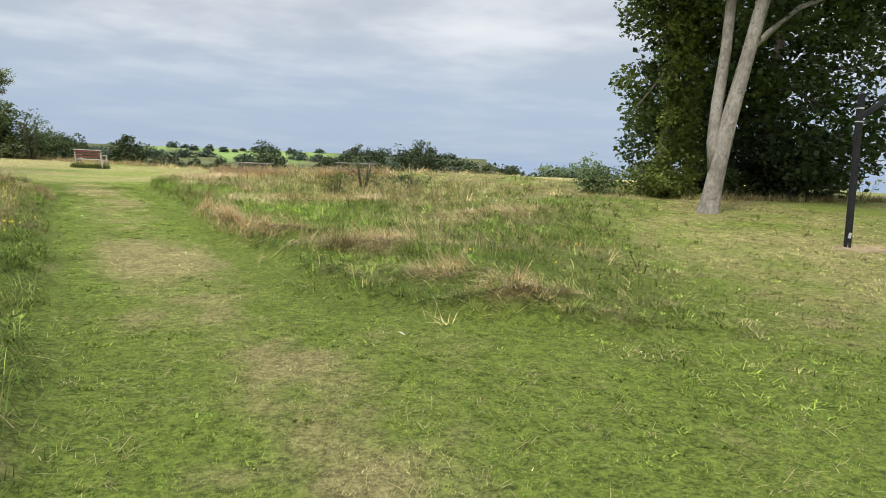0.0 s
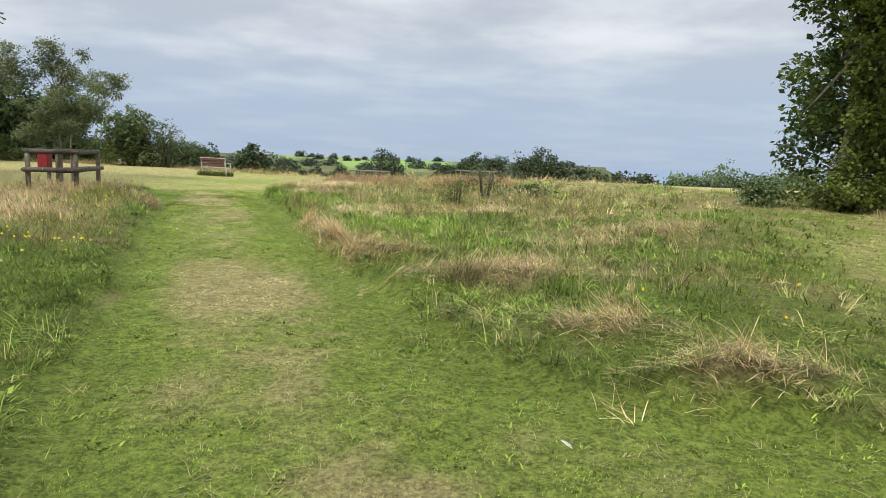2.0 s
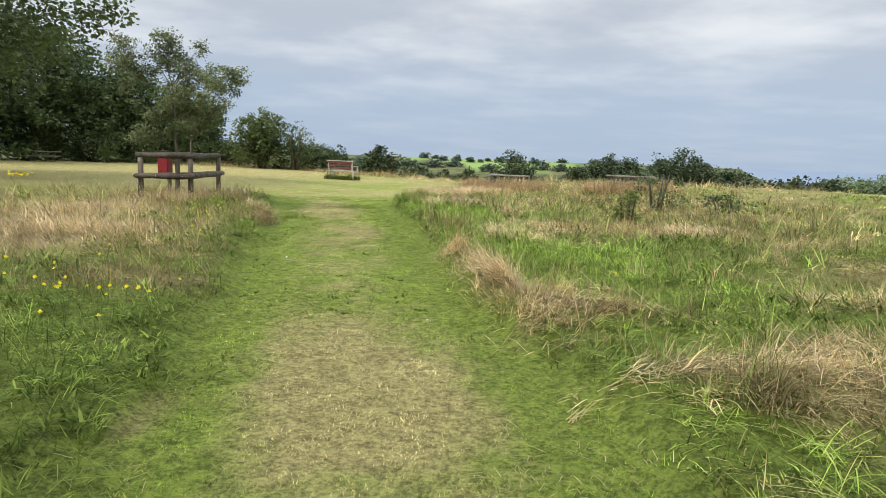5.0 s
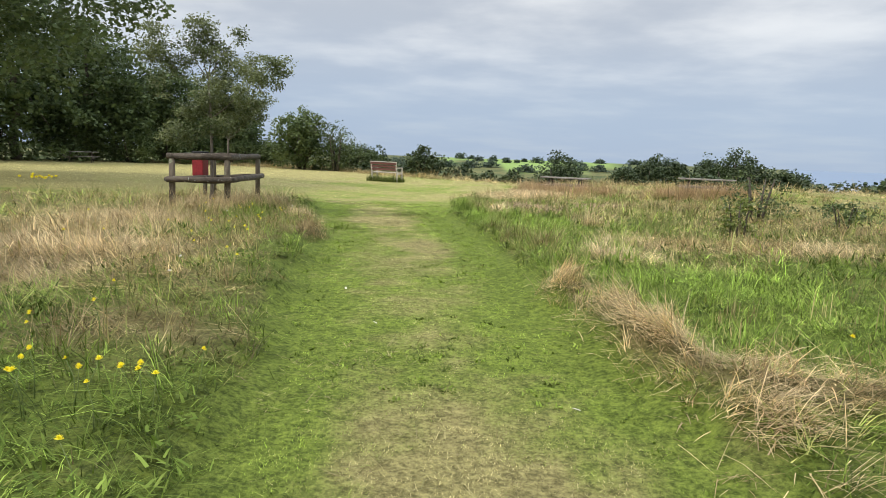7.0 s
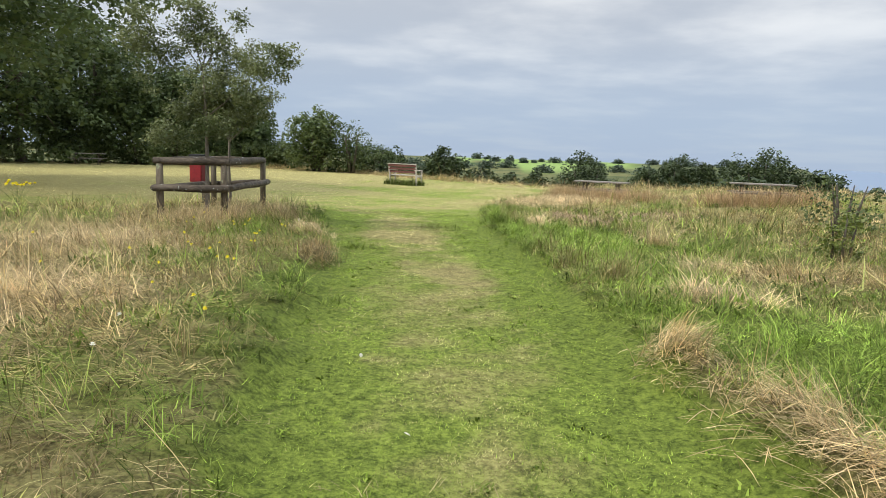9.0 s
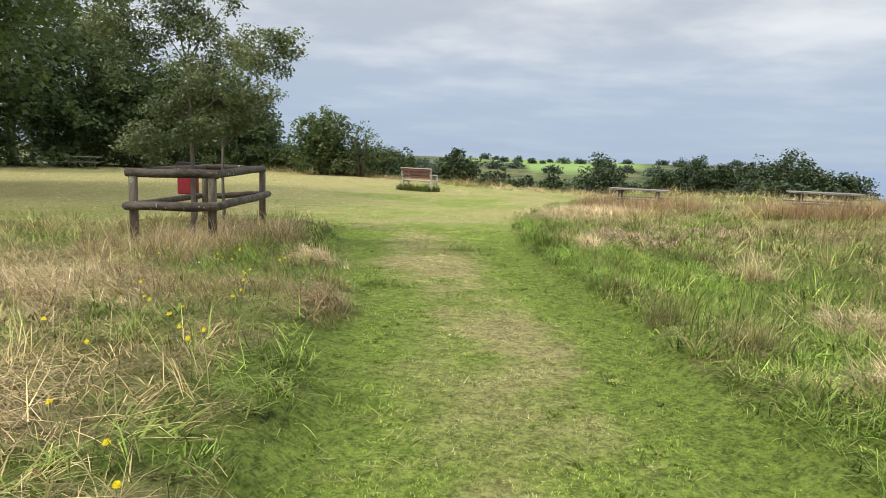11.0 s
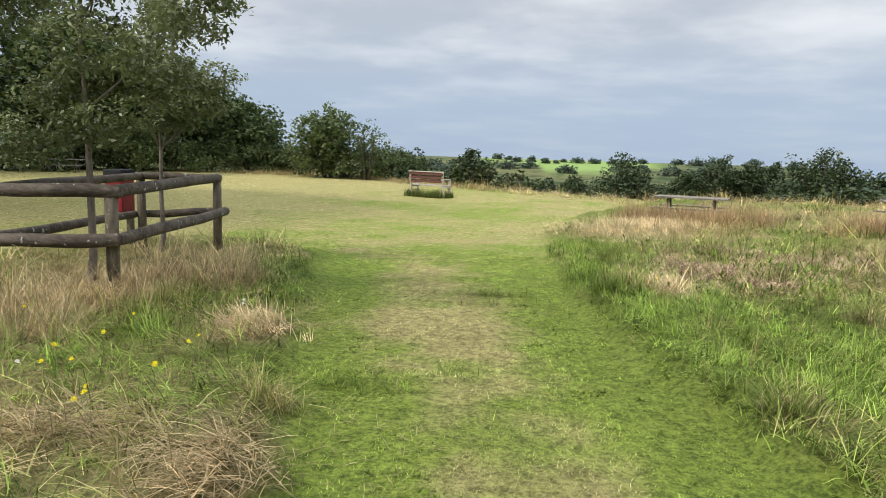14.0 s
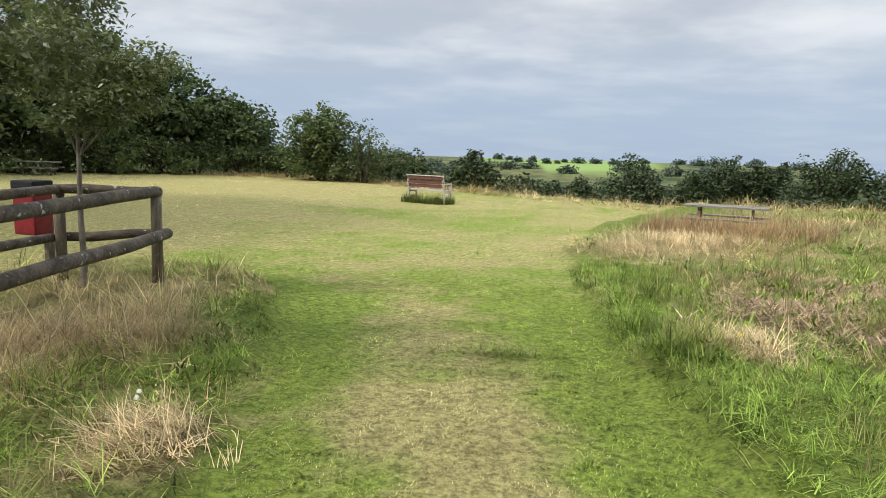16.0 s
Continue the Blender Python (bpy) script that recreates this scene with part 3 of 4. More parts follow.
def long_grass():
    for near, density, per in ((True, 51, 12), (False, 13, 10)):
        x, y = scatter(-6.0, 5.0, 4.0, 26.5, density) if near else scatter(-18, 16, 4, 58, density)
        m, e = meadow(x, y), edge_gap(x, y)
        rim = (y > field_end(x) - 3.0) & (y < field_end(x) + 2) & (np.abs(x) < 26)
        keep = (m > RNG.uniform(0.15, 0.9, len(x))) & (y < field_end(x) + 2)
        keep = keep & (e < 2.9) if near else (keep & (e > 2.5)) | (rim & (RNG.uniform(0, 1, len(x)) < 0.8))
        x, y, e = x[keep], y[keep], e[keep]
        n = len(x)
        d = dryness(x, y) + RNG.normal(0, 0.15, n) + 0.45 * step(-3, 0, y - field_end(x))
        for cx, cy, rx, ry in GREENS:
            d = d - 0.6 * np.exp(-(((x - cx) / rx) ** 2 + ((y - cy) / ry) ** 2))
        heap, tall = heap_at(x, y), tall_zone(x, y)
        size = (0.055 + 0.13 * lattice(x, y, 0.4, 61) ** 1.5 + 0.05 * lattice(x, y, 1.6, 62) * step(0.2, 1.4, e)) * np.exp(RNG.normal(0, 0.35, n))
        tone = np.where(x < -0.7, 0.70 + 0.20 * step(10.5, 14, y), 0.84 + 0.22 * step(9, 15, y) - 0.12 * step(2.5, 5, x))
        size = size * np.where(x < -0.7, 1.45, 1.0) * (1 + 0.9 * tall) * (1 + 0.6 * heap) * (1.0 if near else 1.25)
        lean = np.clip(0.55 + 0.8 * lattice(x, y, 0.5, 63) + 0.25 * step(0.45, 0.8, d) + 0.5 * heap - 0.25 * tall, 0.1, 1.4)
        width = RNG.uniform(0.0042, 0.008, n) * (1.0 if near else 1.9)
        tone = tone * tones(n, 0.35) * (0.05 + 2.0 * (0.5 * lattice(x, y, 0.2, 68) + 0.5 * lattice(x, y, 0.55, 69)))
        tussocks("long_grass", x, y, per, size, lean, d, tone, width, np.where(d > 0.5, 0.6, 1.2), MEADOW, "uncut meadow grass, green with bleached straw", parts=2, reach=0.4, lift=0.10 * heap)
    for cx, cy, size, dead, k, shade in TUSSOCKS:
        k = k // 4
        x, y = cx + RNG.normal(0, 0.3 * size, k), cy + RNG.normal(0, 0.3 * size, k)
        tussocks("tussock", x, y, 8, size * RNG.uniform(0.6, 1.2, k), RNG.uniform(0.3, 1.15, k) if dead > 0.65 else RNG.uniform(0.1, 0.85, k), dead + RNG.normal(0, 0.15, k), tones(k, 0.3) * shade, RNG.uniform(0.0035, 0.006, k), 2.0, HAY if dead > 0.65 else MEADOW, "tall tussock of coarse grass", parts=3, curl=1.4, reach=0.12)
    # matted locks of long grass that have fallen over and lie in swirls
    x, y = scatter(-9.5, 7.0, 4, 27, 26)
    keep = (meadow(x, y) > RNG.uniform(0.3, 0.9, len(x))) & (lattice(x, y, 0.8, 85) + 0.25 * RNG.uniform(0, 1, len(x)) > 0.42)
    x, y = x[keep], y[keep]
    n = len(x)
    left, heap = x < -0.7, heap_at(x, y)
    d = dryness(x, y) + 0.08 + RNG.normal(0, 0.14, n)
    for cx, cy, rx, ry in GREENS:
        d = d - 0.6 * np.exp(-(((x - cx) / rx) ** 2 + ((y - cy) / ry) ** 2))
    size = np.where(left, RNG.uniform(0.18, 0.40, n), RNG.uniform(0.12, 0.27, n))
    tussocks("matted_grass", x, y, 11, size, RNG.uniform(0.6, 1.25, n), d, tones(n, 0.4) * np.where(left, 0.74 + 0.18 * step(11, 14, y), 1.1), RNG.uniform(0.003, 0.0058, n), 0.6, MEADOW, "fallen locks of long meadow grass", parts=3, curl=0.9, reach=0.16, swirl=0.5, lift=0.05 + 0.12 * lattice(x, y, 0.5, 86))
    # brown seed heads that hang over the long grass like a haze
    x, y = scatter(-10, 9, 8, 33, 22)
    haze = np.exp(-(((x + 3.8) / 0.35) ** 2 + ((y - 20.0) / 0.9) ** 2)) + 0.8 * np.exp(-(((x + 5.8) / 1.4) ** 2 + ((y - 20.7) / 1.2) ** 2)) + 0.7 * np.exp(-(((x + 5.9) / 1.2) ** 2 + ((y - 17.4) / 1.4) ** 2)) + np.exp(-(((x + 5.0) / 1.8) ** 2 + ((y - 14.2) / 1.2) ** 2)) + 0.8 * np.exp(-(((x - 3.6) / 0.9) ** 2 + ((y - 17.2) / 0.8) ** 2)) + 0.8 * np.exp(-(((x - 6.4) / 1.4) ** 2 + ((y - 19.0) / 1.2) ** 2)) + 0.7 * np.exp(-(((x - 1.6) / 2.0) ** 2 + ((y - 29.8) / 1.6) ** 2))
    keep = (meadow(x, y) > 0.5) & (haze * (0.3 + lattice(x, y, 0.6, 87)) > RNG.uniform(0.15, 0.9, len(x)))
    x, y = x[keep], y[keep]
    n = len(x)
    tall = RNG.uniform(0.15, 0.32, n)
    tussocks("seed_stalks", x, y, 6, tall, RNG.uniform(0.2, 0.95, n), np.full(n, 0.85), tones(n, 0.25) * 0.8, np.full(n, 0.003), 1.8, SEED, "thin brown seed stalks of the uncut grass", parts=2, curl=0.3, reach=0.2)
    tussocks("seed_heads", x, y, 14, tall * 0.24, RNG.uniform(0.2, 0.9, n), np.full(n, 0.9), tones(n, 0.3), RNG.uniform(0.004, 0.007, n), 2.5, SEED, "feathery brown seed heads of the uncut grass", parts=1, reach=1.4, lift=tall)
    # a patch of cleared ground under flattened dead stems
    x = np.concatenate([RNG.normal(1.1, 0.5, 420), RNG.normal(2.5, 0.7, 420)])
    y = np.concatenate([RNG.normal(23.8, 0.7, 420), RNG.normal(25.0, 0.8, 420)])
    n = len(x)
    tussocks("dead_stems", x, y, 14, RNG.uniform(0.05, 0.17, n), RNG.uniform(1.0, 1.45, n), np.full(n, 0.9), tones(n, 0.4), RNG.uniform(0.006, 0.012, n), 1.6, DEAD, "flattened grey-brown dead stems on cleared ground", parts=2, curl=0.3, reach=0.5, lift=0.04 + 0.14 * lattice(x, y, 0.7, 88), category="dead stems")
    x, y = RNG.normal(1.5, 0.7, 46), RNG.normal(24.2, 0.9, 46)
    tussocks("meadow_weeds", x, y, 16, RNG.uniform(0.08, 0.17, 46), RNG.uniform(0.3, 1.0, 46), np.full(46, 0.05), tones(46, 0.25) * 0.9, RNG.uniform(0.016, 0.03, 46), 2.5, MEADOW, "broad-leaved green weeds on cleared ground", parts=2, curl=0.8, reach=0.5, lift=np.full(46, 0.12), category="weeds")
    # undergrowth that closes the ground between the tufts; halved tone paints the gaps' shade
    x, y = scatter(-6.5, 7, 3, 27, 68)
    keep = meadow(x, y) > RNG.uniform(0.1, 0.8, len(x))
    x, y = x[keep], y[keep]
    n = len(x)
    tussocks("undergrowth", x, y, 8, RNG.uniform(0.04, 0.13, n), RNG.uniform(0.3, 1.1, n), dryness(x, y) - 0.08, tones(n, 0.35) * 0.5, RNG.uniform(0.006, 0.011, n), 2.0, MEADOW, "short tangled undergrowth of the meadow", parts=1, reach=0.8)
    # the lush band along the bank
    x, y = scatter(-1.5, 3.4, 11.6, 27, 46)
    keep = (x > right_edge(y) + 0.05) & (x < right_edge(y) + np.where(y < 15.5, 2.6, 1.7)) & (heap_at(x, y) < 0.4) & (np.hypot(x - 1.2, y - 24.0) > 1.1)
    x, y = x[keep], y[keep]
    n = len(x)
    tussocks("lush_grass", x, y, 20, RNG.uniform(0.10, 0.21, n), RNG.uniform(0.4, 1.15, n), np.full(n, 0.10) + 0.3 * lattice(x, y, 0.5, 70), tones(n, 0.2) * (0.85 + 0.7 * lattice(x, y, 0.35, 73)), RNG.uniform(0.003, 0.0055, n), 1.6, MEADOW, "lush green grass along the bank of the path", parts=2, reach=0.35, curl=1.0)
    # broad-leaved weeds
    x, y = scatter(-7, 10, 5, 30, 13)
    keep = (meadow(x, y) > 0.5) & (lattice(x, y, 0.9, 64) > 0.52) & (dryness(x, y) < 0.62)
    x, y = x[keep], y[keep]
    n = len(x)
    tussocks("meadow_weeds", x, y, 13, RNG.uniform(0.05, 0.11, n), RNG.uniform(0.4, 1.2, n), np.full(n, 0.08), tones(n, 0.3) * 0.6, RNG.uniform(0.010, 0.022, n), 2.5, MEADOW, "low broad-leaved green weeds in the meadow", parts=2, curl=0.7, reach=0.8, lift=np.full(n, 0.10), category="weeds")
    # tall seed heads and dead stalks
    x, y = scatter(-9, 12, 8, 34, 6)
    keep = (meadow(x, y) > 0.6) & (edge_gap(x, y) > 0.35) & (lattice(x, y, 1.8, 65) + 0.5 * tall_zone(x, y) > 0.62)
    x, y = x[keep], y[keep]
    n = len(x)
    tall = tall_zone(x, y)
    tussocks("seed_stalks", x, y, 9, (0.2 + 0.28 * tall) * RNG.uniform(0.6, 1.3, n), RNG.uniform(0.05, 0.4, n), np.full(n, 0.85), tones(n, 0.25) * 0.8, RNG.uniform(0.003, 0.006, n), 1.5, MEADOW, "thin bleached seed stalks above the meadow", parts=2, curl=0.3, reach=0.25)
    # loose hay on the heaps
    for cx, cy, rx, ry, more in [h for h in HEAPS if h[4] > 0.4]:
        k = max(70, int(68 * rx * ry * 3.1 * 0.8))
        x, y = cx + RNG.normal(0, rx * 0.55, k), cy + RNG.normal(0, ry * 0.55, k)
        h = np.exp(-(((x - cx) / rx) ** 2 + ((y - cy) / ry) ** 2))
        tussocks("loose_hay", x, y, 12, RNG.uniform(0.12, 0.34, k), RNG.uniform(0.8, 1.4, k), np.full(k, 0.85), tones(k, 0.35) * (1.0 if cx > -1 else 0.8), RNG.uniform(0.003, 0.0055, k), 0.7, HAY, "loose bleached hay lying in the meadow", parts=3, curl=0.5, reach=0.3, swirl=0.35, lift=0.16 * h, category="hay")


mown_grass()
long_grass()


# ---- building blocks ----
def part(name, bm, mat, parent, label="", smooth=False):
    me = bpy.data.meshes.new(name)
    bm.to_mesh(me)
    bm.free()
    me.materials.append(mat)
    if smooth:
        for p in me.polygons:
            p.use_smooth = True
    ob = new(name, me)
    ob.parent = parent
    return tagged(ob, label) if label else ob


def part_of(name, me, parent, label=""):
    ob = new(name, me)
    ob.parent = parent
    return tagged(ob, label) if label else ob


def thing(name, x, y, label, category, turn=0.0, group="", z=None):
    ob = new(name)
    ob.empty_display_size = 0.2
    ob.matrix_world = pose(x, y, float(height(x, y)) if z is None else z, 0, 0, turn)
    return tagged(ob, label, category, group)


def tube(points, radii, sides=10, wobble=0.0):
    """Arrays of a tapered round limb along points."""
    pts = [Vector(p) for p in points]
    verts, faces = [], []
    for i, p in enumerate(pts):
        along = (pts[min(i + 1, len(pts) - 1)] - pts[max(i - 1, 0)]).normalized()
        a = along.orthogonal().normalized() if abs(along.z) < 0.9 else (Vector((1, 0, 0)) - along * along.x).normalized()
        b = along.cross(a)
        for k in range(sides):
            ang = 2 * math.pi * k / sides
            r = radii[i] * (1 + wobble * (noise.noise(Vector((math.cos(ang) * 1.3, math.sin(ang) * 1.3, i * 0.6 + p.x))) ))
            verts.append(p + (a * math.cos(ang) + b * math.sin(ang)) * r)
    n = len(pts)
    for i in range(n - 1):
        for k in range(sides):
            q = (k + 1) % sides
            faces.append((i * sides + k, i * sides + q, (i + 1) * sides + q, (i + 1) * sides + k))
    c0 = len(verts)
    verts += [pts[0], pts[-1]]
    for k in range(sides):
        q = (k + 1) % sides
        faces.append((c0, q, k, k))
        faces.append((c0 + 1, (n - 1) * sides + k, (n - 1) * sides + q, (n - 1) * sides + q))
    return verts, faces


def limb(name, points, radii, mat, parent, label="", sides=10, wobble=0.0):
    verts, faces = tube(points, radii, sides, wobble)
    me = bpy.data.meshes.new(name)
    me.from_pydata([tuple(v) for v in verts], [], [tuple(dict.fromkeys(f)) for f in faces])
    me.materials.append(mat)
    for p in me.polygons:
        p.use_smooth = True
    return part_of(name, me, parent, label)


def box(bm, size, at, turn=(0, 0, 0), bevel=0.0):
    made = bmesh.ops.create_cube(bm, size=1.0, matrix=pose(*at, *turn) @ Matrix.Diagonal((*size, 1)))
    if bevel:
        edges = list({e for v in made["verts"] for e in v.link_edges})
        bmesh.ops.bevel(bm, geom=edges, offset=bevel, segments=2, affect="EDGES", profile=0.6)
    return bm


def leaves(name, blobs, count, size, mat, parent, seed, clump=0.5, gaps=0.45, label="", droop=0.3, shell=0.55, slim=0.36):
    """A crown: leaves in clumps on the twigs of some lobes, with gaps between."""
    rng = np.random.default_rng(seed)
    volumes = np.array([b[3] * b[4] * b[5] for b in blobs]) ** 0.75
    share = volumes / volumes.sum()
    spots = []
    for b, s in zip(blobs, share):
        n = max(4, int(count * s))
        per = 14
        c = max(3, n // per)
        d = rng.normal(size=(c * 2, 3))
        d /= np.linalg.norm(d, axis=1)[:, None]
        p = d * (rng.uniform(shell, 1.04, c * 2) ** 0.8)[:, None]
        p = p * np.array(b[3:6]) + np.array(b[:3])
        g = lattice(p[:, 0] + seed, p[:, 2] * 1.3, clump * 2.4, 71) * 0.5 + lattice(p[:, 1], p[:, 2] + seed, clump * 2.4, 72) * 0.5
        p = p[g > gaps * rng.uniform(0.75, 1.15, len(g))][:c]
        q = np.repeat(p, per, 0)
        spots.append(q + np.clip(rng.normal(size=q.shape), -1.5, 1.5) * clump * np.array([0.5, 0.5, 0.32]))
    c = np.concatenate(spots)
    n = len(c)
    a, tilt = rng.uniform(0, 2 * np.pi, n), rng.normal(-droop, 0.5, n)
    way = np.stack([np.cos(a) * np.cos(tilt), np.sin(a) * np.cos(tilt), np.sin(tilt)], 1)
    side = np.cross(way, rng.normal(size=(n, 3)) * 0.5 + np.array([0, 0, 1.0]))
    side /= np.linalg.norm(side, axis=1)[:, None] + 1e-9
    up = np.cross(side, way)
    s = (size * rng.uniform(0.6, 1.35, n))[:, None]
    tip, l, r = c + way * s, c + way * s * 0.45 + side * s * slim + up * s * 0.1, c + way * s * 0.45 - side * s * slim + up * s * 0.1
    verts = np.stack([c, r, tip, l], 1).reshape(-1, 3)
    b = np.arange(n) * 4
    faces = np.stack([b, b + 1, b + 2, b + 3], 1)
    me = mesh_of(name, verts, faces, mat)
    return part_of(name, me, parent, label)


# ---- trees ----
def grown_tree(x, y, tall, blobs, count, leaf, mat, bark, label, seed, girth=0.2, clump=0.6, gaps=0.45, name="tree", group="", lean=(0, 0), shell=0.55, slim=0.36):
    """A tree with a trunk, limbs that reach into the lobes of its crown, and the crown. Lobes are given about the base."""
    tree = thing(name, x, y, label, "tree", group=group)
    rnd = random.Random(seed)
    path = [(lean[0] * k ** 1.4 + rnd.uniform(-1, 1) * 0.03 * tall * (k > 0) * 0.5, lean[1] * k ** 1.4, -0.15 + tall * 0.8 * k) for k in (0, 0.04, 0.15, 0.35, 0.6, 0.85, 1)]
    limb("trunk", path, [girth * f for f in (1.35, 1.1, 0.95, 0.8, 0.6, 0.35, 0.12)], bark, tree, wobble=0.15)
    for b in blobs[:7]:
        f = min(0.75, max(0.42, b[2] / tall - 0.15))
        k = next(i for i, part_way in enumerate((0, 0.04, 0.15, 0.35, 0.6, 0.85, 1)) if part_way >= f)
        s = Vector(path[k])
        e = Vector(b[:3])
        mid = (s + e) / 2 + Vector((rnd.uniform(-0.1, 0.1), rnd.uniform(-0.1, 0.1), -0.05)) * tall * 0.3
        limb("limb", [s, s.lerp(mid, 0.6), mid.lerp(e, 0.5), e], [girth * 0.36, girth * 0.26, girth * 0.16, girth * 0.05], bark, tree, sides=7)
    leaves("crown", blobs, count, leaf, mat, tree, seed, clump, gaps, shell=shell, slim=slim)
    return tree


def lobes(seed, n, radius, low, high, flat=0.8, size=0.5):
    """Lobes of a natural crown between two heights."""
    rnd = random.Random(seed)
    made = []
    for k in range(n):
        f = (k + 0.5) / n
        zz = low + (high - low) * f
        reach = radius * math.sin(math.pi * min(0.97, 0.22 + 0.72 * f)) * 0.62
        a = k * 2.4 + rnd.uniform(-0.4, 0.4)
        s = radius * size * rnd.uniform(0.8, 1.2) * (1.05 - 0.35 * f)
        made.append((reach * math.cos(a), reach * math.sin(a), zz, s, s, s * flat))
    return made


def bush(x, y, wide, tall, mat, label, seed, count=2500, leaf=0.16, name="bush", z=None, gaps=0.3, deep=None, clump=0.06, slim=0.36):
    deep = deep or wide
    ob = thing(name, x, y, label, "bush", z=z)
    rnd = random.Random(seed)
    shape = []
    for k in range(15):
        a = k * 2.4 + rnd.uniform(-0.3, 0.3)
        f = 0.8 * math.sqrt((k + 0.5) / 15)
        h = tall * (1 - 0.55 * f * f) * rnd.uniform(0.42, 0.78)
        shape.append((wide * 0.42 * f * math.cos(a), deep * 0.42 * f * math.sin(a), h, wide * 0.2, deep * 0.2, tall * rnd.uniform(0.19, 0.25)))
        if k % 2:
            shape.append((wide * 0.46 * f * math.cos(a), deep * 0.46 * f * math.sin(a), tall * 0.2, wide * 0.2, deep * 0.2, tall * 0.2))
    for k in range(4):
        a = k * 1.7 + seed
        limb("stem", [(0.1 * math.cos(a), 0.1 * math.sin(a), -0.1), (wide * 0.15 * math.cos(a), deep * 0.15 * math.sin(a), tall * 0.35), (wide * 0.22 * math.cos(a), deep * 0.22 * math.sin(a), tall * 0.65)],
             [0.03 * tall, 0.02 * tall, 0.006 * tall], DARK_BARK, ob, sides=6)
    leaves("foliage", shape, count, leaf, mat, ob, seed, clump=clump * (wide + tall) * 0.8, gaps=gaps, shell=0.5, slim=slim)
    return ob


# the twin-stemmed tree and its neighbours
twin = thing("twin_stemmed_tree", 12.0, 12.95, "tall twin-stemmed tree with smooth grey bark", "tree")
limb("trunk", [(-0.05, 0.02, -0.2), (-0.02, 0, 0.05), (0.02, 0, 0.5), (0.10, -0.04, 1.2), (0.27, -0.10, 2.4), (0.55, -0.2, 3.9), (0.80, -0.29, 5.3), (1.05, -0.4, 7.5), (1.1, -0.3, 9.5)],
     [0.33, 0.26, 0.215, 0.205, 0.185, 0.165, 0.15, 0.12, 0.06], BARK, twin, sides=16, wobble=0.14)
limb("limb", [(0.05, 0.02, 1.0), (0.02, 0.1, 1.7), (0.10, 0.2, 2.6), (0.27, 0.25, 3.9), (0.33, 0.3, 5.2), (0.2, 0.5, 7.5), (0.1, 0.5, 9)], [0.15, 0.155, 0.14, 0.13, 0.12, 0.09, 0.04], BARK, twin, sides=14, wobble=0.14)
limb("limb", [(0.58, -0.2, 3.9), (0.95, -0.4, 4.35), (1.5, -0.65, 4.9), (2.6, -1.1, 5.4)], [0.085, 0.075, 0.065, 0.03], BARK, twin, sides=10, wobble=0.1)
leaves("crown", [(1.0, 0.2, 7.6, 3.2, 3.2, 1.9), (3.6, -1.6, 6.3, 2.3, 2.3, 1.0), (-0.2, 1.0, 6.7, 1.5, 1.7, 1.2), (2.2, -2.0, 8.5, 3, 3, 1.6), (1.5, -0.4, 4.9, 0.55, 0.55, 0.6), (0.9, -0.1, 3.9, 0.35, 0.35, 0.55), (2.8, 0.6, 5.6, 1.6, 1.4, 0.8), (5.2, -2.2, 6.2, 1.8, 1.8, 0.9), (4.2, -1.0, 5.0, 1.6, 1.4, 0.7)],
       31000, 0.17, SYCAMORE, twin, 101, clump=0.42, gaps=0.40)

grown_tree(14.5, 17.9, 9.5, [(-0.2, 0.1, 6.8, 1.8, 1.8, 1.6), (-0.4, 0.3, 5.6, 1.2, 1.2, 0.8), (-0.5, 0.9, 3.6, 0.8, 0.8, 0.7), (1.6, -0.6, 6.0, 1.8, 1.8, 1.6), (-1.0, 0.7, 2.5, 0.75, 0.75, 0.55), (0.3, 0, 8.2, 2.0, 2.0, 1.6), (2.2, -0.8, 3.4, 1.2, 1.2, 1.0)],
           13500, 0.17, MAPLE, DARK_BARK, "ivy-clad tree beside the twin-stemmed tree", 102, girth=0.24, clump=0.4, lean=(0.3, 0), gaps=0.5)
ivy = thing("ivy", 14.2, 17.0, "light green ivy climbing a tree trunk", "ivy")
limb("stem", [(0.0, 0.1, -0.1), (0.1, 0.25, 1.5), (0.05, 0.3, 3.2), (0.2, 0.35, 5.0)], [0.04, 0.035, 0.025, 0.01], DARK_BARK, ivy, sides=7)
limb("stem", [(0.2, 0.15, -0.1), (-0.05, 0.25, 1.2), (0.2, 0.3, 2.8), (0.0, 0.35, 4.6)], [0.035, 0.03, 0.02, 0.01], DARK_BARK, ivy, sides=7)
leaves("foliage", [(0, 0, 1.0, 0.8, 0.6, 1.0), (0.05, 0, 2.3, 0.6, 0.5, 1.1), (0.1, 0, 3.8, 0.7, 0.5, 1.1), (-0.3, 0, 4.6, 0.6, 0.5, 0.8), (0.2, 0, 5.3, 0.7, 0.5, 0.8)], 10500, 0.12, IVY, ivy, 103, clump=0.22, gaps=0.25)
grown_tree(19.2, 18.2, 9, lobes(104, 12, 4.6, 1.2, 8.5), 21000, 0.22, SYCAMORE, DARK_BARK, "dense dark broadleaf tree with low branches", 104, girth=0.28, clump=0.5, gaps=0.36)
grown_tree(29.5, 13.6, 9, lobes(105, 10, 4.6, 3.6, 8.0), 12000, 0.24, SYCAMORE, DARK_BARK, "dense dark broadleaf tree at the field's edge", 105, girth=0.28, clump=0.55, gaps=0.36)
grown_tree(21.5, 22.5, 8, lobes(106, 10, 4.2, 0.8, 7.0), 14000, 0.22, SYCAMORE, DARK_BARK, "dark broadleaf tree behind the ivy-clad tree", 106, girth=0.25, clump=0.5, gaps=0.4)
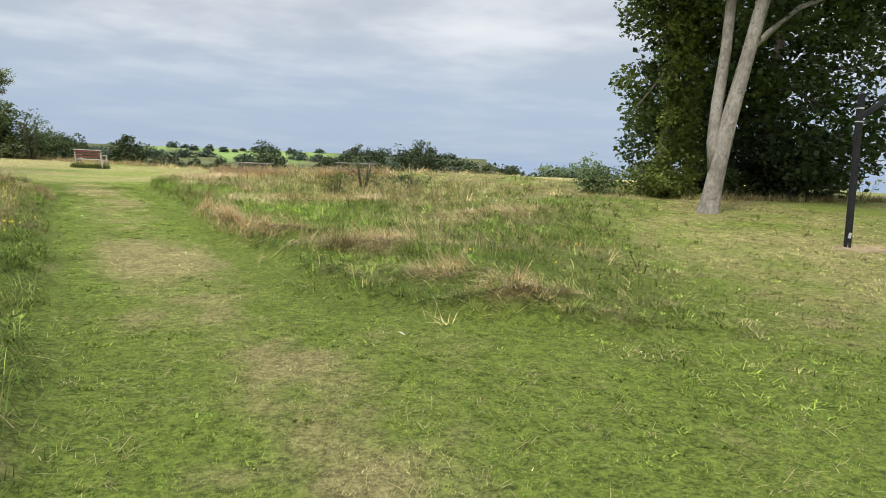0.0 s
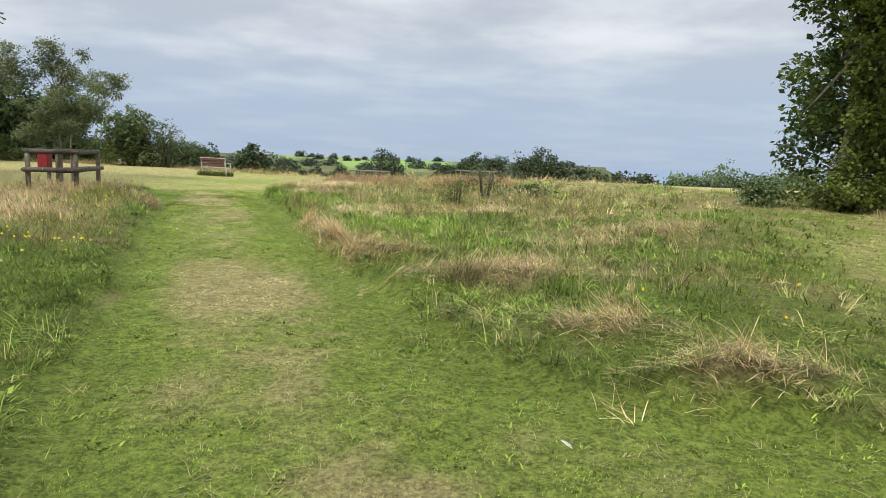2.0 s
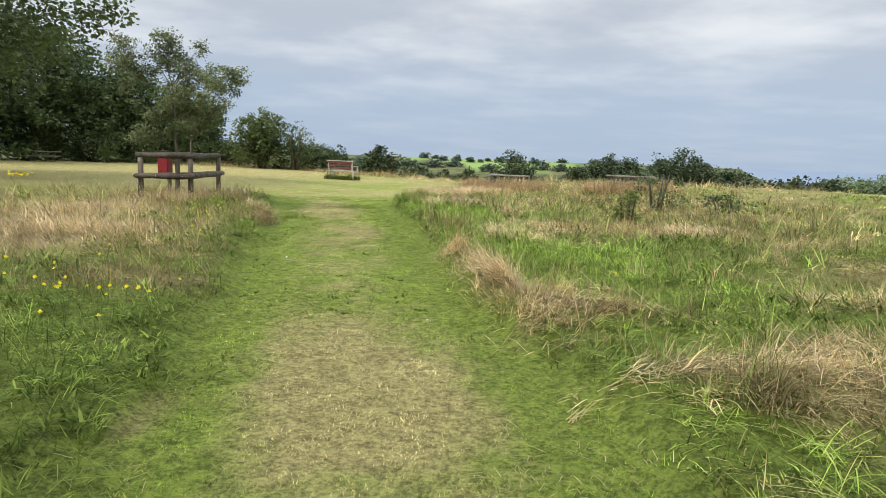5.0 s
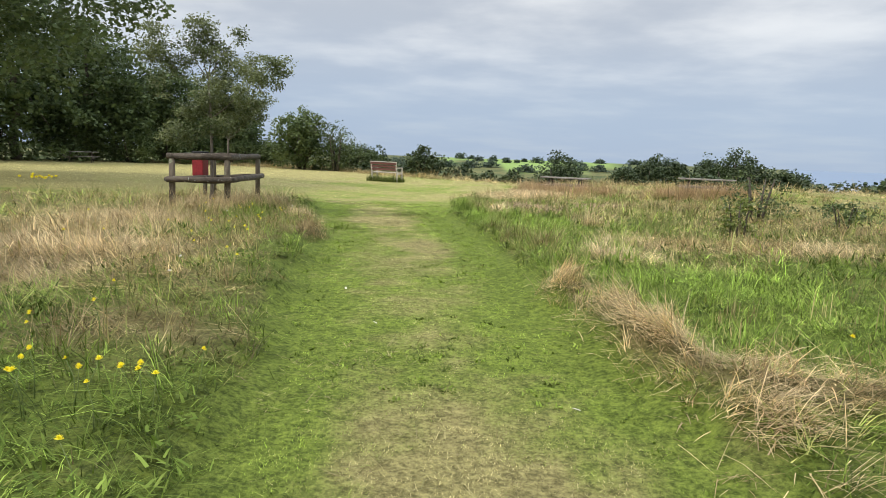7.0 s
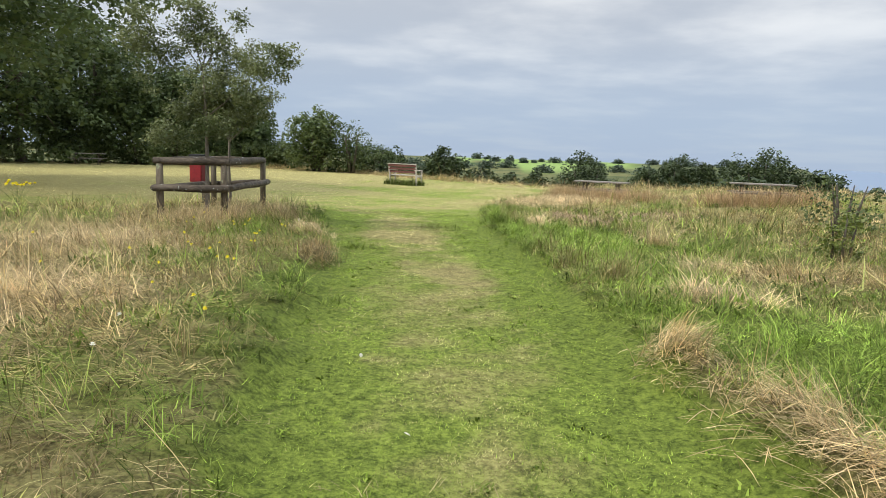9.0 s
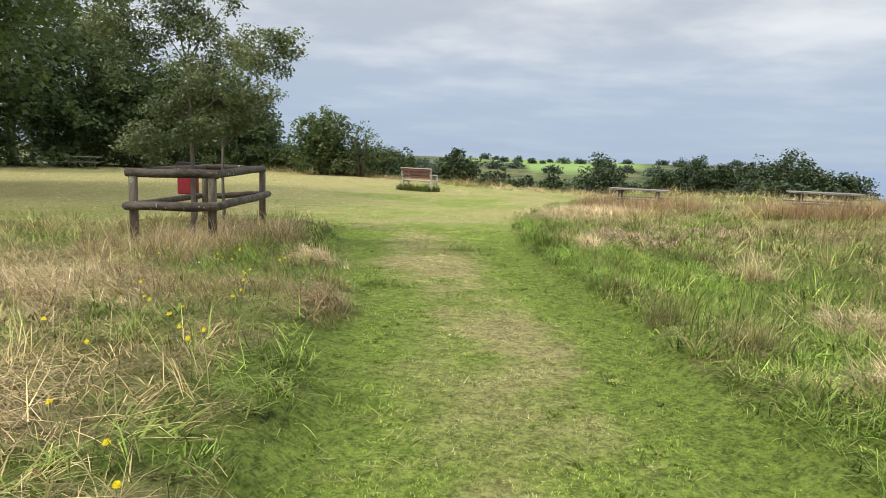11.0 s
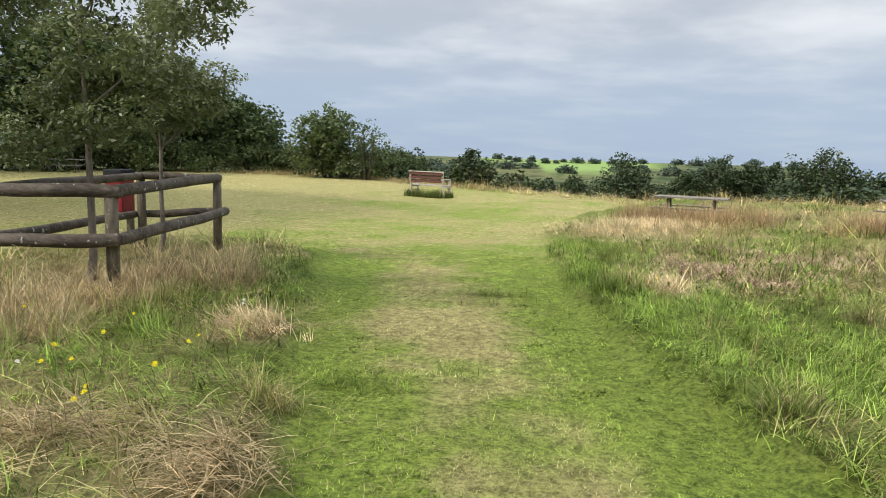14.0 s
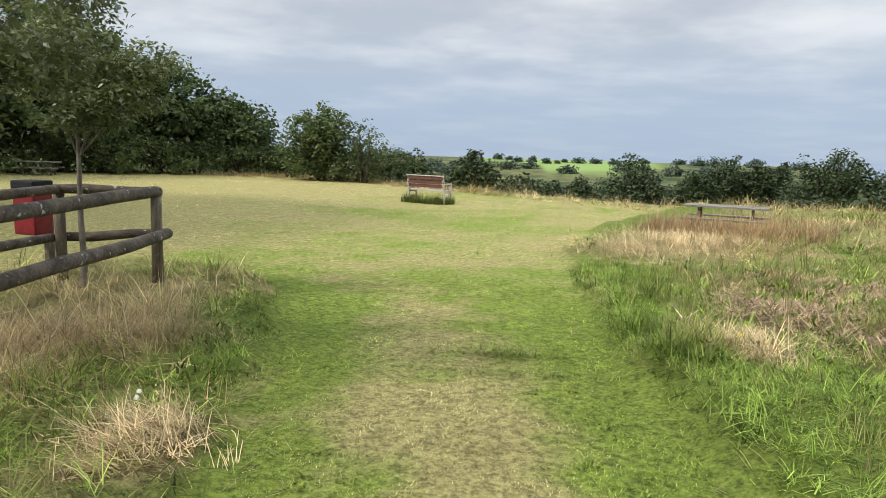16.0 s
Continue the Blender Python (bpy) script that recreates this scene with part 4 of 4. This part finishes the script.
for k, (x, y, wide, tall, top) in enumerate([(45.2, 69.8, 6.4, 6.5, 2.3), (41.8, 71.5, 6.0, 5.5, 1.3), (51.0, 66.0, 6.5, 7.5, 3.1)]):
    bush(x, y, wide, tall, PALE_BUSH, "pale green tree standing on the slope below the field", 107 + 2 * k, 6500, 0.24, name="bush", z=top - tall * 0.94, gaps=0.25, slim=0.45)
bush(11.9, 17.6, 1.5, 0.9, PALE_BUSH, "pale green bramble bush beside the trees", 108, 2600, 0.08)
bush(13.8, 17.2, 2.6, 1.2, IVY, "leafy undergrowth at the foot of a tree", 109, 3600, 0.10)
bush(18.6, 16.9, 4.6, 2.3, HEDGE, "dark leafy undergrowth at the foot of a tree", 111, 5000, 0.15, gaps=0.15, slim=0.5)
bush(16.3, 17.5, 2.6, 1.3, BUSH, "leafy undergrowth at the foot of a tree", 110, 3000, 0.11)

# the wood at the far side of the field
WOOD = "trees at the edge of the wood"
grown_tree(-17.0, 27.5, 12.5, lobes(201, 14, 6.4, 4.6, 12.0), 30000, 0.20, WOOD_LEAF, DARK_BARK, "tall spreading tree at the edge of the field", 201, girth=0.3, clump=0.55, gaps=0.43)
for k, (x, y, tall, rad) in enumerate([(-29, 40, 10.5, 5), (-26.5, 45, 10.5, 4.6), (-25, 50, 9, 4.2), (-22, 54, 6.8, 3.6), (-18.8, 56.5, 4.9, 2.8), (-34, 36, 12, 5), (-33, 46, 12, 5), (-29, 55, 9.5, 4.5)]):
    grown_tree(x, y, tall, lobes(210 + k, 13, rad, 1.6, tall - 0.8), 12000, 0.27, WOOD_LEAF, DARK_BARK, "dark dense tree of the wood's edge", 210 + k, girth=0.25, clump=0.6, gaps=0.37, group=WOOD)
for k, (x, y, wide, tall) in enumerate([(-26.5, 38.5, 5, 2.6), (-22.3, 49.8, 5, 2.8), (-19.6, 54, 4.5, 2.8), (-16, 56.2, 4, 2.6), (-27, 43, 5, 2.8), (-25.5, 48, 5, 2.8), (-21, 52, 5, 2.6), (-17.5, 55.5, 5, 2.6), (-14.5, 56.5, 4, 2.2), (-8.8, 55, 4, 2.2)]):
    bush(x, y, wide, tall, BUSH, "dense bramble thicket along the wood", 230 + k, 5500, 0.14, name="thicket")
bush(-11.9, 52.5, 4.4, 4.7, BUSH, "rounded grey-green bush at the field's edge", 240, 9500, 0.16, gaps=0.18, clump=0.05, slim=0.5)
bush(-9.5, 52.0, 2.4, 3.7, BUSH, "thin feathery bush at the field's edge", 241, 2600, 0.13, gaps=0.42)

# hedge and bushes beyond the bench, down the slope: place, width, height, level of the top
for k, (x, y, wide, tall, top) in enumerate([(-9.9, 75, 3.4, 5.0, 1.75), (-3.5, 50.3, 3.2, 3.8, 2.05), (-1.2, 54.5, 3.4, 3.0, 0.75), (0.9, 56, 2.8, 2.6, 0.35), (3.2, 62, 2.6, 3.4, 0.6), (7.6, 67, 5.8, 5.4, 2.0), (4.9, 58, 3.6, 2.2, -0.4), (-7.6, 53.5, 3.2, 2.6, 0.9), (-5.6, 53, 3.0, 2.2, 0.7),
                                              (17.6, 88.6, 5.0, 5.0, 0.9), (22.2, 92, 5.4, 6.4, 2.1), (25.0, 91.5, 4.0, 5.6, 1.6), (27.6, 80.5, 8.6, 7.4, 3.6), (32.5, 80, 7, 5, 1.3), (37.5, 118, 4, 5, 1.9), (21.5, 62, 5, 4.2, 0.5), (15.5, 62, 4, 3, -0.8), (13, 50, 3.5, 2.5, -0.4)]):
    far = 1.0 if y < 70 else 1.35
    bush(x, y, wide, tall, HEDGE, "dark rounded bush in the hedge below the field", 250 + k, 9500 if tall > 4.5 else 6000, 0.17 * far, name="bush", z=top - tall * 0.92, gaps=0.12, clump=0.05, slim=0.52)
rnd = random.Random(31)
for k in range(25):
    az, r = radians(-10 + 1.75 * k + rnd.uniform(-0.6, 0.6)), rnd.uniform(82, 130)
    x, y = -2 + r * math.sin(az), 17 + r * math.cos(az)
    wide = rnd.uniform(6, 10)
    bush(x, y, wide, 4.0, HEDGE, "scrub bush in the shallow valley", 400 + k, 1500, 0.5, name="bush", z=1.7 - r * math.tan(radians(rnd.uniform(1.4, 2.4))) - 4.0, gaps=0.15)
for k in range(16):
    x = 8.5 + 2.1 * k
    y = float(field_end(x)) + 3.0
    wide = 3.4
    top = 1.75 - math.hypot(x, y) * 0.0155 + 0.35 * math.sin(k * 2.1)
    bush(x, y, wide, 2.0, HEDGE, "low scrubby hedge along the field's lower edge", 270 + k, 2600, 0.17, name="hedge", z=top - 2.0, gaps=0.15, slim=0.5)
bush(4.0, 18.9, 0.8, 0.9, IVY, "bramble clump standing in the meadow", 290, 1300, 0.05, gaps=0.42)
bush(5.6, 22.0, 1.5, 1.45, BUSH, "tall bramble clump standing in the meadow", 291, 1700, 0.06, gaps=0.5)
bush(6.6, 20.4, 1.2, 0.7, BUSH, "bramble clump standing in the meadow", 292, 1200, 0.06, gaps=0.42)

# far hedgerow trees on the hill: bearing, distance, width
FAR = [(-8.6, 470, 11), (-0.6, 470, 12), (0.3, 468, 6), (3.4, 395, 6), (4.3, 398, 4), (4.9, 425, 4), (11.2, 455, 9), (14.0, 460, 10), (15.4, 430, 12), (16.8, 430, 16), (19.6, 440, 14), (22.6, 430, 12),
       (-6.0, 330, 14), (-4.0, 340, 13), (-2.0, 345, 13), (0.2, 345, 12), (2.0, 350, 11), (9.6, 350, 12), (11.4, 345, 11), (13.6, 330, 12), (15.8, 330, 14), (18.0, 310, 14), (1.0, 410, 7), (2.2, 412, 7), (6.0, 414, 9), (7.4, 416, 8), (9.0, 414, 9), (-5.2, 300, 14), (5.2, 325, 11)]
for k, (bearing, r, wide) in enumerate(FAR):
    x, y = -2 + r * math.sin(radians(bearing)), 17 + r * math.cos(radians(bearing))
    bush(x, y, wide, wide * 0.62 if wide > 8 else wide * 0.75, HAZED_LEAF, "far dark tree on the hillside", 300 + k, 750, 0.38 + 0.04 * wide, name="far_tree", gaps=0.0, clump=0.09, z=float(height(x, y)) - wide * 0.16, slim=0.5)

# ---- made things ----
CORNERS = {"a": (-5.87, 23.98), "b": (-5.45, 20.70), "c": (-6.45, 20.42), "d": (-6.94, 23.87)}
LOW_RAIL = {"a": 0.77, "b": 0.80, "c": 0.785, "d": 0.69}


def tree_guard():
    """Round posts and two rails a side about the young trees."""
    bx, by = -6.15, 22.15
    base = float(height(bx, by))
    guard = thing("tree_guard", bx, by, "weathered round-rail timber guard about two young trees", "fence", z=base)
    for key, (x, y) in CORNERS.items():
        low = float(height(x, y)) - base
        limb("post", [(x - bx, y - by, low - 0.2), (x - bx, y - by, low + 0.5), (x - bx, y - by, 1.22 - base)], [0.062, 0.06, 0.058], POST_WOOD, guard, sides=14, wobble=0.06)
    order = ["a", "b", "c", "d", "a"]
    for p, q in zip(order, order[1:]):
        (x0, y0), (x1, y1) = CORNERS[p], CORNERS[q]
        d = Vector((x1 - x0, y1 - y0, 0)).normalized()
        n = Vector((d.y, -d.x, 0)) * (-0.10)
        over = 0.10 if {p, q} == {"b", "c"} else 0.06
        thick = 0.062 if "b" in (p, q) else 0.052
        for level, z0, z1 in (("top", 1.24, 1.24), ("low", LOW_RAIL[p], LOW_RAIL[q])):
            off = Vector((0, 0, 0)) if level == "top" else n
            s = Vector((x0 - bx, y0 - by, z0 - base)) - d * over + off
            e = Vector((x1 - bx, y1 - by, z1 - base)) + d * over + off
            bow = Vector((0, 0, 0.010 if level == "top" else -0.012))
            limb("rail", [s, s.lerp(e, 0.02), s.lerp(e, 0.3) + bow, s.lerp(e, 0.7) - bow * 0.4, s.lerp(e, 0.98), e], [thick * f for f in (0.86, 1.0, 1.07, 1.0, 0.96, 0.82)], RAIL_WOOD, guard, sides=14, wobble=0.10)
    return guard


tree_guard()
grown_tree(-5.97, 21.14, 4.05, [tuple(0.9 * v for v in lobe) for lobe in [(-0.2, 0, 4.0, 0.42, 0.42, 0.38), (-0.45, 0, 3.5, 0.38, 0.38, 0.36), (0.15, 0, 3.4, 0.48, 0.45, 0.38), (0.65, 0, 3.85, 0.2, 0.2, 0.22), (1.1, 0.1, 3.1, 0.48, 0.45, 0.4), (0.1, 0, 2.6, 0.7, 0.65, 0.45), (-0.45, 0.1, 2.3, 0.5, 0.5, 0.36), (0.6, 0.2, 2.4, 0.55, 0.5, 0.36), (1.45, -0.4, 2.95, 0.45, 0.45, 0.36), (1.1, -0.5, 2.45, 0.4, 0.4, 0.3), (-0.9, 0, 2.9, 0.5, 0.5, 0.5), (-1.1, -0.2, 3.6, 0.5, 0.5, 0.5), (-0.6, -0.2, 1.65, 0.5, 0.5, 0.3), (0.3, -0.3, 1.8, 0.45, 0.45, 0.25), (1.75, -0.5, 3.15, 0.3, 0.3, 0.25)]],
           24000, 0.062, YOUNG, YOUNG_BARK, "young broadleaf tree inside a timber guard", 401, girth=0.042, clump=0.13, gaps=0.5, name="young_tree", shell=0.3, slim=0.24)
grown_tree(-6.44, 23.5, 3.2, [(0, 0, 2.5, 0.6, 0.6, 0.4), (0.4, 0, 2.2, 0.45, 0.45, 0.28), (-0.4, 0, 2.3, 0.4, 0.4, 0.3), (0.1, 0, 3.0, 0.4, 0.4, 0.3), (0.85, 0, 2.35, 0.3, 0.3, 0.22), (0.1, -0.1, 1.9, 0.5, 0.5, 0.28), (0.55, 0, 2.0, 0.4, 0.4, 0.22)],
           9000, 0.066, YOUNG, YOUNG_BARK, "slender young tree inside a timber guard", 402, girth=0.036, clump=0.13, gaps=0.48, name="young_tree", shell=0.3, slim=0.24)


def red_bin():
    b = thing("litter_bin", -7.31, 23.95, "red litter bin with a black lid fixed to the timber guard", "bin", turn=-12)
    bm = bmesh.new()
    box(bm, (0.30, 0.26, 0.50), (0, 0, 0.74), bevel=0.025)
    part("body", bm, RED_PAINT, b)
    bm = bmesh.new()
    box(bm, (0.32, 0.28, 0.10), (0, 0, 1.05), bevel=0.02)
    part("lid", bm, BLACK_PAINT, b, "black lid")
    bm = bmesh.new()
    box(bm, (0.08, 0.08, 1.1), (0.0, 0.19, 0.45), bevel=0.01)
    part("post", bm, POST_WOOD, b)
    return b


red_bin()


def bench():
    b = thing("bench", -4.66, 39.5, "slatted red-brown park bench with a pale frame, seen from behind", "bench", turn=-28)
    for z, y in ((0.86, -0.10), (0.725, -0.07), (0.59, -0.04)):
        bm = bmesh.new()
        box(bm, (1.5, 0.035, 0.10), (0, y, z), (-12, 0, 0), bevel=0.008)
        part("back_slat", bm, BENCH_SLAT, b)
    bm = bmesh.new()
    box(bm, (1.56, 0.05, 0.03), (0, -0.115, 0.935), (-12, 0, 0), bevel=0.006)
    part("top_rail", bm, BENCH_FRAME, b, "pale top rail")
    for y in (0.06, 0.20, 0.34):
        bm = bmesh.new()
        box(bm, (1.5, 0.12, 0.035), (0, y, 0.44), bevel=0.008)
        part("seat_slat", bm, BENCH_FRAME, b, "pale seat slat")
    for x in (-0.72, 0.72):
        bm = bmesh.new()
        box(bm, (0.06, 0.06, 1.0), (x, -0.02, 0.46), (8, 0, 0), bevel=0.01)
        part("rear_leg", bm, BENCH_FRAME, b)
        bm = bmesh.new()
        box(bm, (0.06, 0.06, 0.66), (x, 0.42, 0.33), bevel=0.01)
        part("front_leg", bm, BENCH_FRAME, b)
        bm = bmesh.new()
        box(bm, (0.07, 0.56, 0.04), (x, 0.17, 0.67), bevel=0.01)
        part("armrest", bm, BENCH_FRAME, b)
        bm = bmesh.new()
        box(bm, (0.05, 0.46, 0.06), (x, 0.2, 0.39), bevel=0.01)
        part("seat_rail", bm, BENCH_FRAME, b)
    return b


bench()


for k in range(34):
    x = -23 + 0.62 * k + RNG.normal(0, 0.2)
    y = float(field_end(x)) - 1.2 + RNG.normal(0, 0.5)
    n = 34
    tussocks("tussock", x + RNG.normal(0, 0.4, n), y + RNG.normal(0, 0.3, n), 13, RNG.uniform(0.15, 0.38, n), RNG.uniform(0.1, 0.9, n), RNG.normal(0.75, 0.15, n), tones(n, 0.25) * 0.9, RNG.uniform(0.007, 0.012, n), 2.0, MEADOW, "bleached rough grass along the field's edge", parts=2, reach=0.3, curl=0.8)
for k in range(22):
    x = 14.5 + 0.6 * k + RNG.normal(0, 0.2)
    y = 16.0 - 0.05 * k + RNG.normal(0, 0.4)
    n = 30
    tussocks("tussock", x + RNG.normal(0, 0.4, n), y + RNG.normal(0, 0.3, n), 7, RNG.uniform(0.15, 0.34, n), RNG.uniform(0.1, 0.7, n), RNG.normal(0.75, 0.15, n), tones(n, 0.25) * 0.8, RNG.uniform(0.009, 0.016, n), 2.0, MEADOW, "bleached rough grass under the trees", parts=2, reach=0.3, curl=0.8)


def picnic_table(x, y, turn, top=0.78):
    t = thing("picnic_table", x, y, "silver-grey wooden picnic table standing in long grass", "table", turn=turn, group="picnic tables", z=float(height(x, y)) - 0.1)
    for k in range(5):
        bm = bmesh.new()
        box(bm, (1.75, 0.135, 0.04), (0, -0.3 + 0.15 * k, 0.70), bevel=0.006)
        part("top_board", bm, TABLE_WOOD, t)
    for s in (-1, 1):
        bm = bmesh.new()
        box(bm, (1.75, 0.22, 0.04), (0, 0.66 * s, 0.44), bevel=0.006)
        part("seat_board", bm, TABLE_WOOD, t)
        bm = bmesh.new()
        box(bm, (0.045, 1.5, 0.09), (0.6 * s, 0, 0.375), bevel=0.006)
        part("seat_bearer", bm, DARK_BARK, t)
        for q in (-1, 1):
            bm = bmesh.new()
            box(bm, (0.045, 0.09, 0.86), (0.55 * s, 0.36 * q, 0.33), (28 * q, 0, 0), bevel=0.006)
            part("leg", bm, DARK_BARK, t)
    return t


tussock_ring = [(-5.38, 39.75), (-5.08, 39.5), (-4.68, 39.3), (-4.33, 39.1), (-3.98, 39.3), (-5.13, 40.0), (-4.43, 39.8), (-3.83, 39.6)]
for x, y in tussock_ring:
    k = 24
    tussocks("tussock", x + RNG.normal(0, 0.12, k), y + RNG.normal(0, 0.12, k), 8, RNG.uniform(0.2, 0.42, k), RNG.uniform(0.05, 0.5, k), np.full(k, 0.3), tones(k, 0.3) * 0.45, RNG.uniform(0.008, 0.014, k), 2.0, MEADOW, "rough uncut grass under a bench", parts=2, reach=0.2)
for cx, cy in ((1.6, 32.0), (2.2, 31.6), (2.8, 31.3), (3.4, 31.1), (4.0, 31.0), (5.6, 29.4), (6.2, 29.1), (6.8, 28.8), (7.4, 28.6), (8.0, 28.5)):
    k = 115
    tussocks("tussock", cx + RNG.normal(0, 0.32, k), cy + RNG.normal(0, 0.3, k), 12, RNG.uniform(0.36, 0.62, k), RNG.uniform(0.1, 0.8, k), RNG.normal(0.8, 0.2, k), tones(k, 0.3) * 0.85, RNG.uniform(0.004, 0.008, k), 2.0, SEED, "tall rough grass before a table", parts=2, reach=0.2, curl=0.5)
picnic_table(2.97, 32.4, -22)
picnic_table(7.2, 29.8, -14)
picnic_table(-22.8, 45.2, 24)


def black_post():
    p = thing("timber_frame", 11.08, 8.5, "black painted timber frame post with a raking brace", "post", turn=-21)
    p.matrix_world = p.matrix_world @ pose(0, 0, 0, 0, -1.8, 0)
    bm = bmesh.new()
    box(bm, (0.092, 0.092, 2.9), (0, 0, 1.25), bevel=0.012)
    part("post", bm, BLACK_PAINT, p)
    for z in (2.22, 2.45):
        bm = bmesh.new()
        box(bm, (0.099, 0.099, 0.02), (0, 0, z), bevel=0.004)
        part("band", bm, STEEL, p, "thin pale band")
    bm = bmesh.new()
    box(bm, (0.085, 0.085, 1.6), (0.62, 0, 2.72), (0, 55, 0), bevel=0.01)
    part("brace", bm, BLACK_PAINT, p)
    bm = bmesh.new()
    box(bm, (0.05, 0.006, 0.10), (0, -0.049, 0.22), (0, 12, 0), bevel=0.001)
    part("mark", bm, STEEL, p, "small pale scuffed mark")
    return p


black_post()


# ---- flowers and small things ----
def wildflower(x, y, tall, petals, label, seed, wide=0.03, heads=1):
    rnd = random.Random(seed)
    f = thing("wildflower", x, y, label, "flower", group="wild flowers")
    for k in range(heads):
        tip = Vector((rnd.uniform(-0.08, 0.08) * (1 + heads * 0.3), rnd.uniform(-0.08, 0.08) * (1 + heads * 0.3), tall * rnd.uniform(0.85, 1.05)))
        limb("stem", [(0, 0, -0.05), tip * 0.5 + Vector((0.01, 0.01, 0)), tip], [0.003, 0.0025, 0.002], STEM, f, sides=5)
        nod = Euler((rnd.uniform(-0.2, 0.7), rnd.uniform(-0.4, 0.4), 0)).to_matrix()
        bm = bmesh.new()
        for ring, (count, size, lift) in enumerate(((12, wide, 0.0), (9, wide * 0.75, 0.003), (6, wide * 0.5, 0.006))):
            for p in range(count):
                a = 2 * math.pi * p / count + ring
                d, n = Vector((math.cos(a), math.sin(a), 0.35 + 0.6 * ring)), Vector((-math.sin(a), math.cos(a), 0))
                c = tip + Vector((0, 0, lift))
                d = nod @ d
                bm.faces.new([bm.verts.new(v) for v in (c, c + d * size * 0.6 + n * size * 0.24, c + d * size, c + d * size * 0.6 - n * size * 0.24)])
        part("flower_head", bm, petals, f, "open flower head")


rnd = random.Random(12)
for cx, cy, spread_of, count in ((-2.45, 10.5, 0.22, 13), (-3.3, 11.4, 0.5, 8), (-3.5, 15.6, 0.12, 4), (-4.0, 18.0, 0.25, 6), (-3.95, 16.6, 0.5, 6), (-4.4, 18.9, 0.6, 8), (-3.0, 14.2, 0.4, 4), (4.3, 7.0, 0.7, 4), (1.6, 11.5, 0.1, 1), (-0.2, 22.0, 0.1, 1), (-2.9, 9.8, 0.5, 5), (-5.5, 15.0, 0.8, 6)):
    for k in range(count):
        wildflower(cx + rnd.gauss(0, spread_of), cy + rnd.gauss(0, spread_of), rnd.uniform(0.16, 0.32), YELLOW, "yellow hawkbit flower on a thin stem in the grass", rnd.randint(0, 9999), rnd.uniform(0.015, 0.022))
for cx, cy in ((-4.0, 20.4), (-4.1, 20.3), (-3.3, 13.3), (-3.1, 12.9), (-4.5, 18.2), (-2.7, 9.5)):
    wildflower(cx, cy, 0.18, WHITE, "small white daisy-like flower in the grass", int(cx * -100), 0.018)
wildflower(-10.3, 22.2, 0.38, YELLOW, "tall yellow ragwort in flower", 77, 0.05, heads=12)
wildflower(19.5, 14.6, 0.7, YELLOW, "tall yellow ragwort in flower", 78, 0.05, heads=12)


def fallen_leaf(x, y, turn, size):
    bm = bmesh.new()
    z = float(height(x, y)) + 0.05
    m = pose(x, y, z, 14, 8, turn)
    pts = [(0, -1, 0), (0.4, -0.3, 0.08), (0.32, 0.5, 0.06), (0, 1, -0.05), (-0.32, 0.5, 0.06), (-0.4, -0.3, 0.08)]
    bm.faces.new([bm.verts.new(m @ Vector((a * size, b * size, c * size))) for a, b, c in pts])
    bmesh.ops.solidify(bm, geom=bm.faces[:], thickness=0.002)
    me = bpy.data.meshes.new("fallen_leaf")
    bm.to_mesh(me)
    bm.free()
    me.materials.append(WHITE)
    tagged(new("fallen_leaf", me), "pale dry leaf lying on the mown grass", "leaf", "fallen leaves")


for x, y, turn, size in ((1.75, 5.4, 30, 0.045), (0.06, 11.03, 80, 0.03), (-1.77, 13.8, 10, 0.03), (-1.31, 12.6, 60, 0.022), (5.4, 4.3, 75, 0.05)):
    fallen_leaf(x, y, turn, size)


def bare_patch(x, y, wide, deep):
    """Sandy earth worn bare about the foot of the post."""
    n = 40
    random.seed(5)
    edge = [(x + wide * math.cos(2 * math.pi * k / n) * (0.7 + 0.5 * random.random()), y + deep * math.sin(2 * math.pi * k / n) * (0.7 + 0.5 * random.random())) for k in range(n)]
    verts = [(a, b, float(height(a, b)) + 0.006) for a, b in [(x, y)] + edge]
    me = bpy.data.meshes.new("bare_ground")
    me.from_pydata(verts, [], [(0, k + 1, (k + 1) % n + 1) for k in range(n)])
    me.materials.append(BARE_EARTH)
    tagged(new("bare_ground", me), "worn patch of bare brown earth", "ground", kind="structure")


bare_patch(11.2, 8.35, 0.62, 0.42)
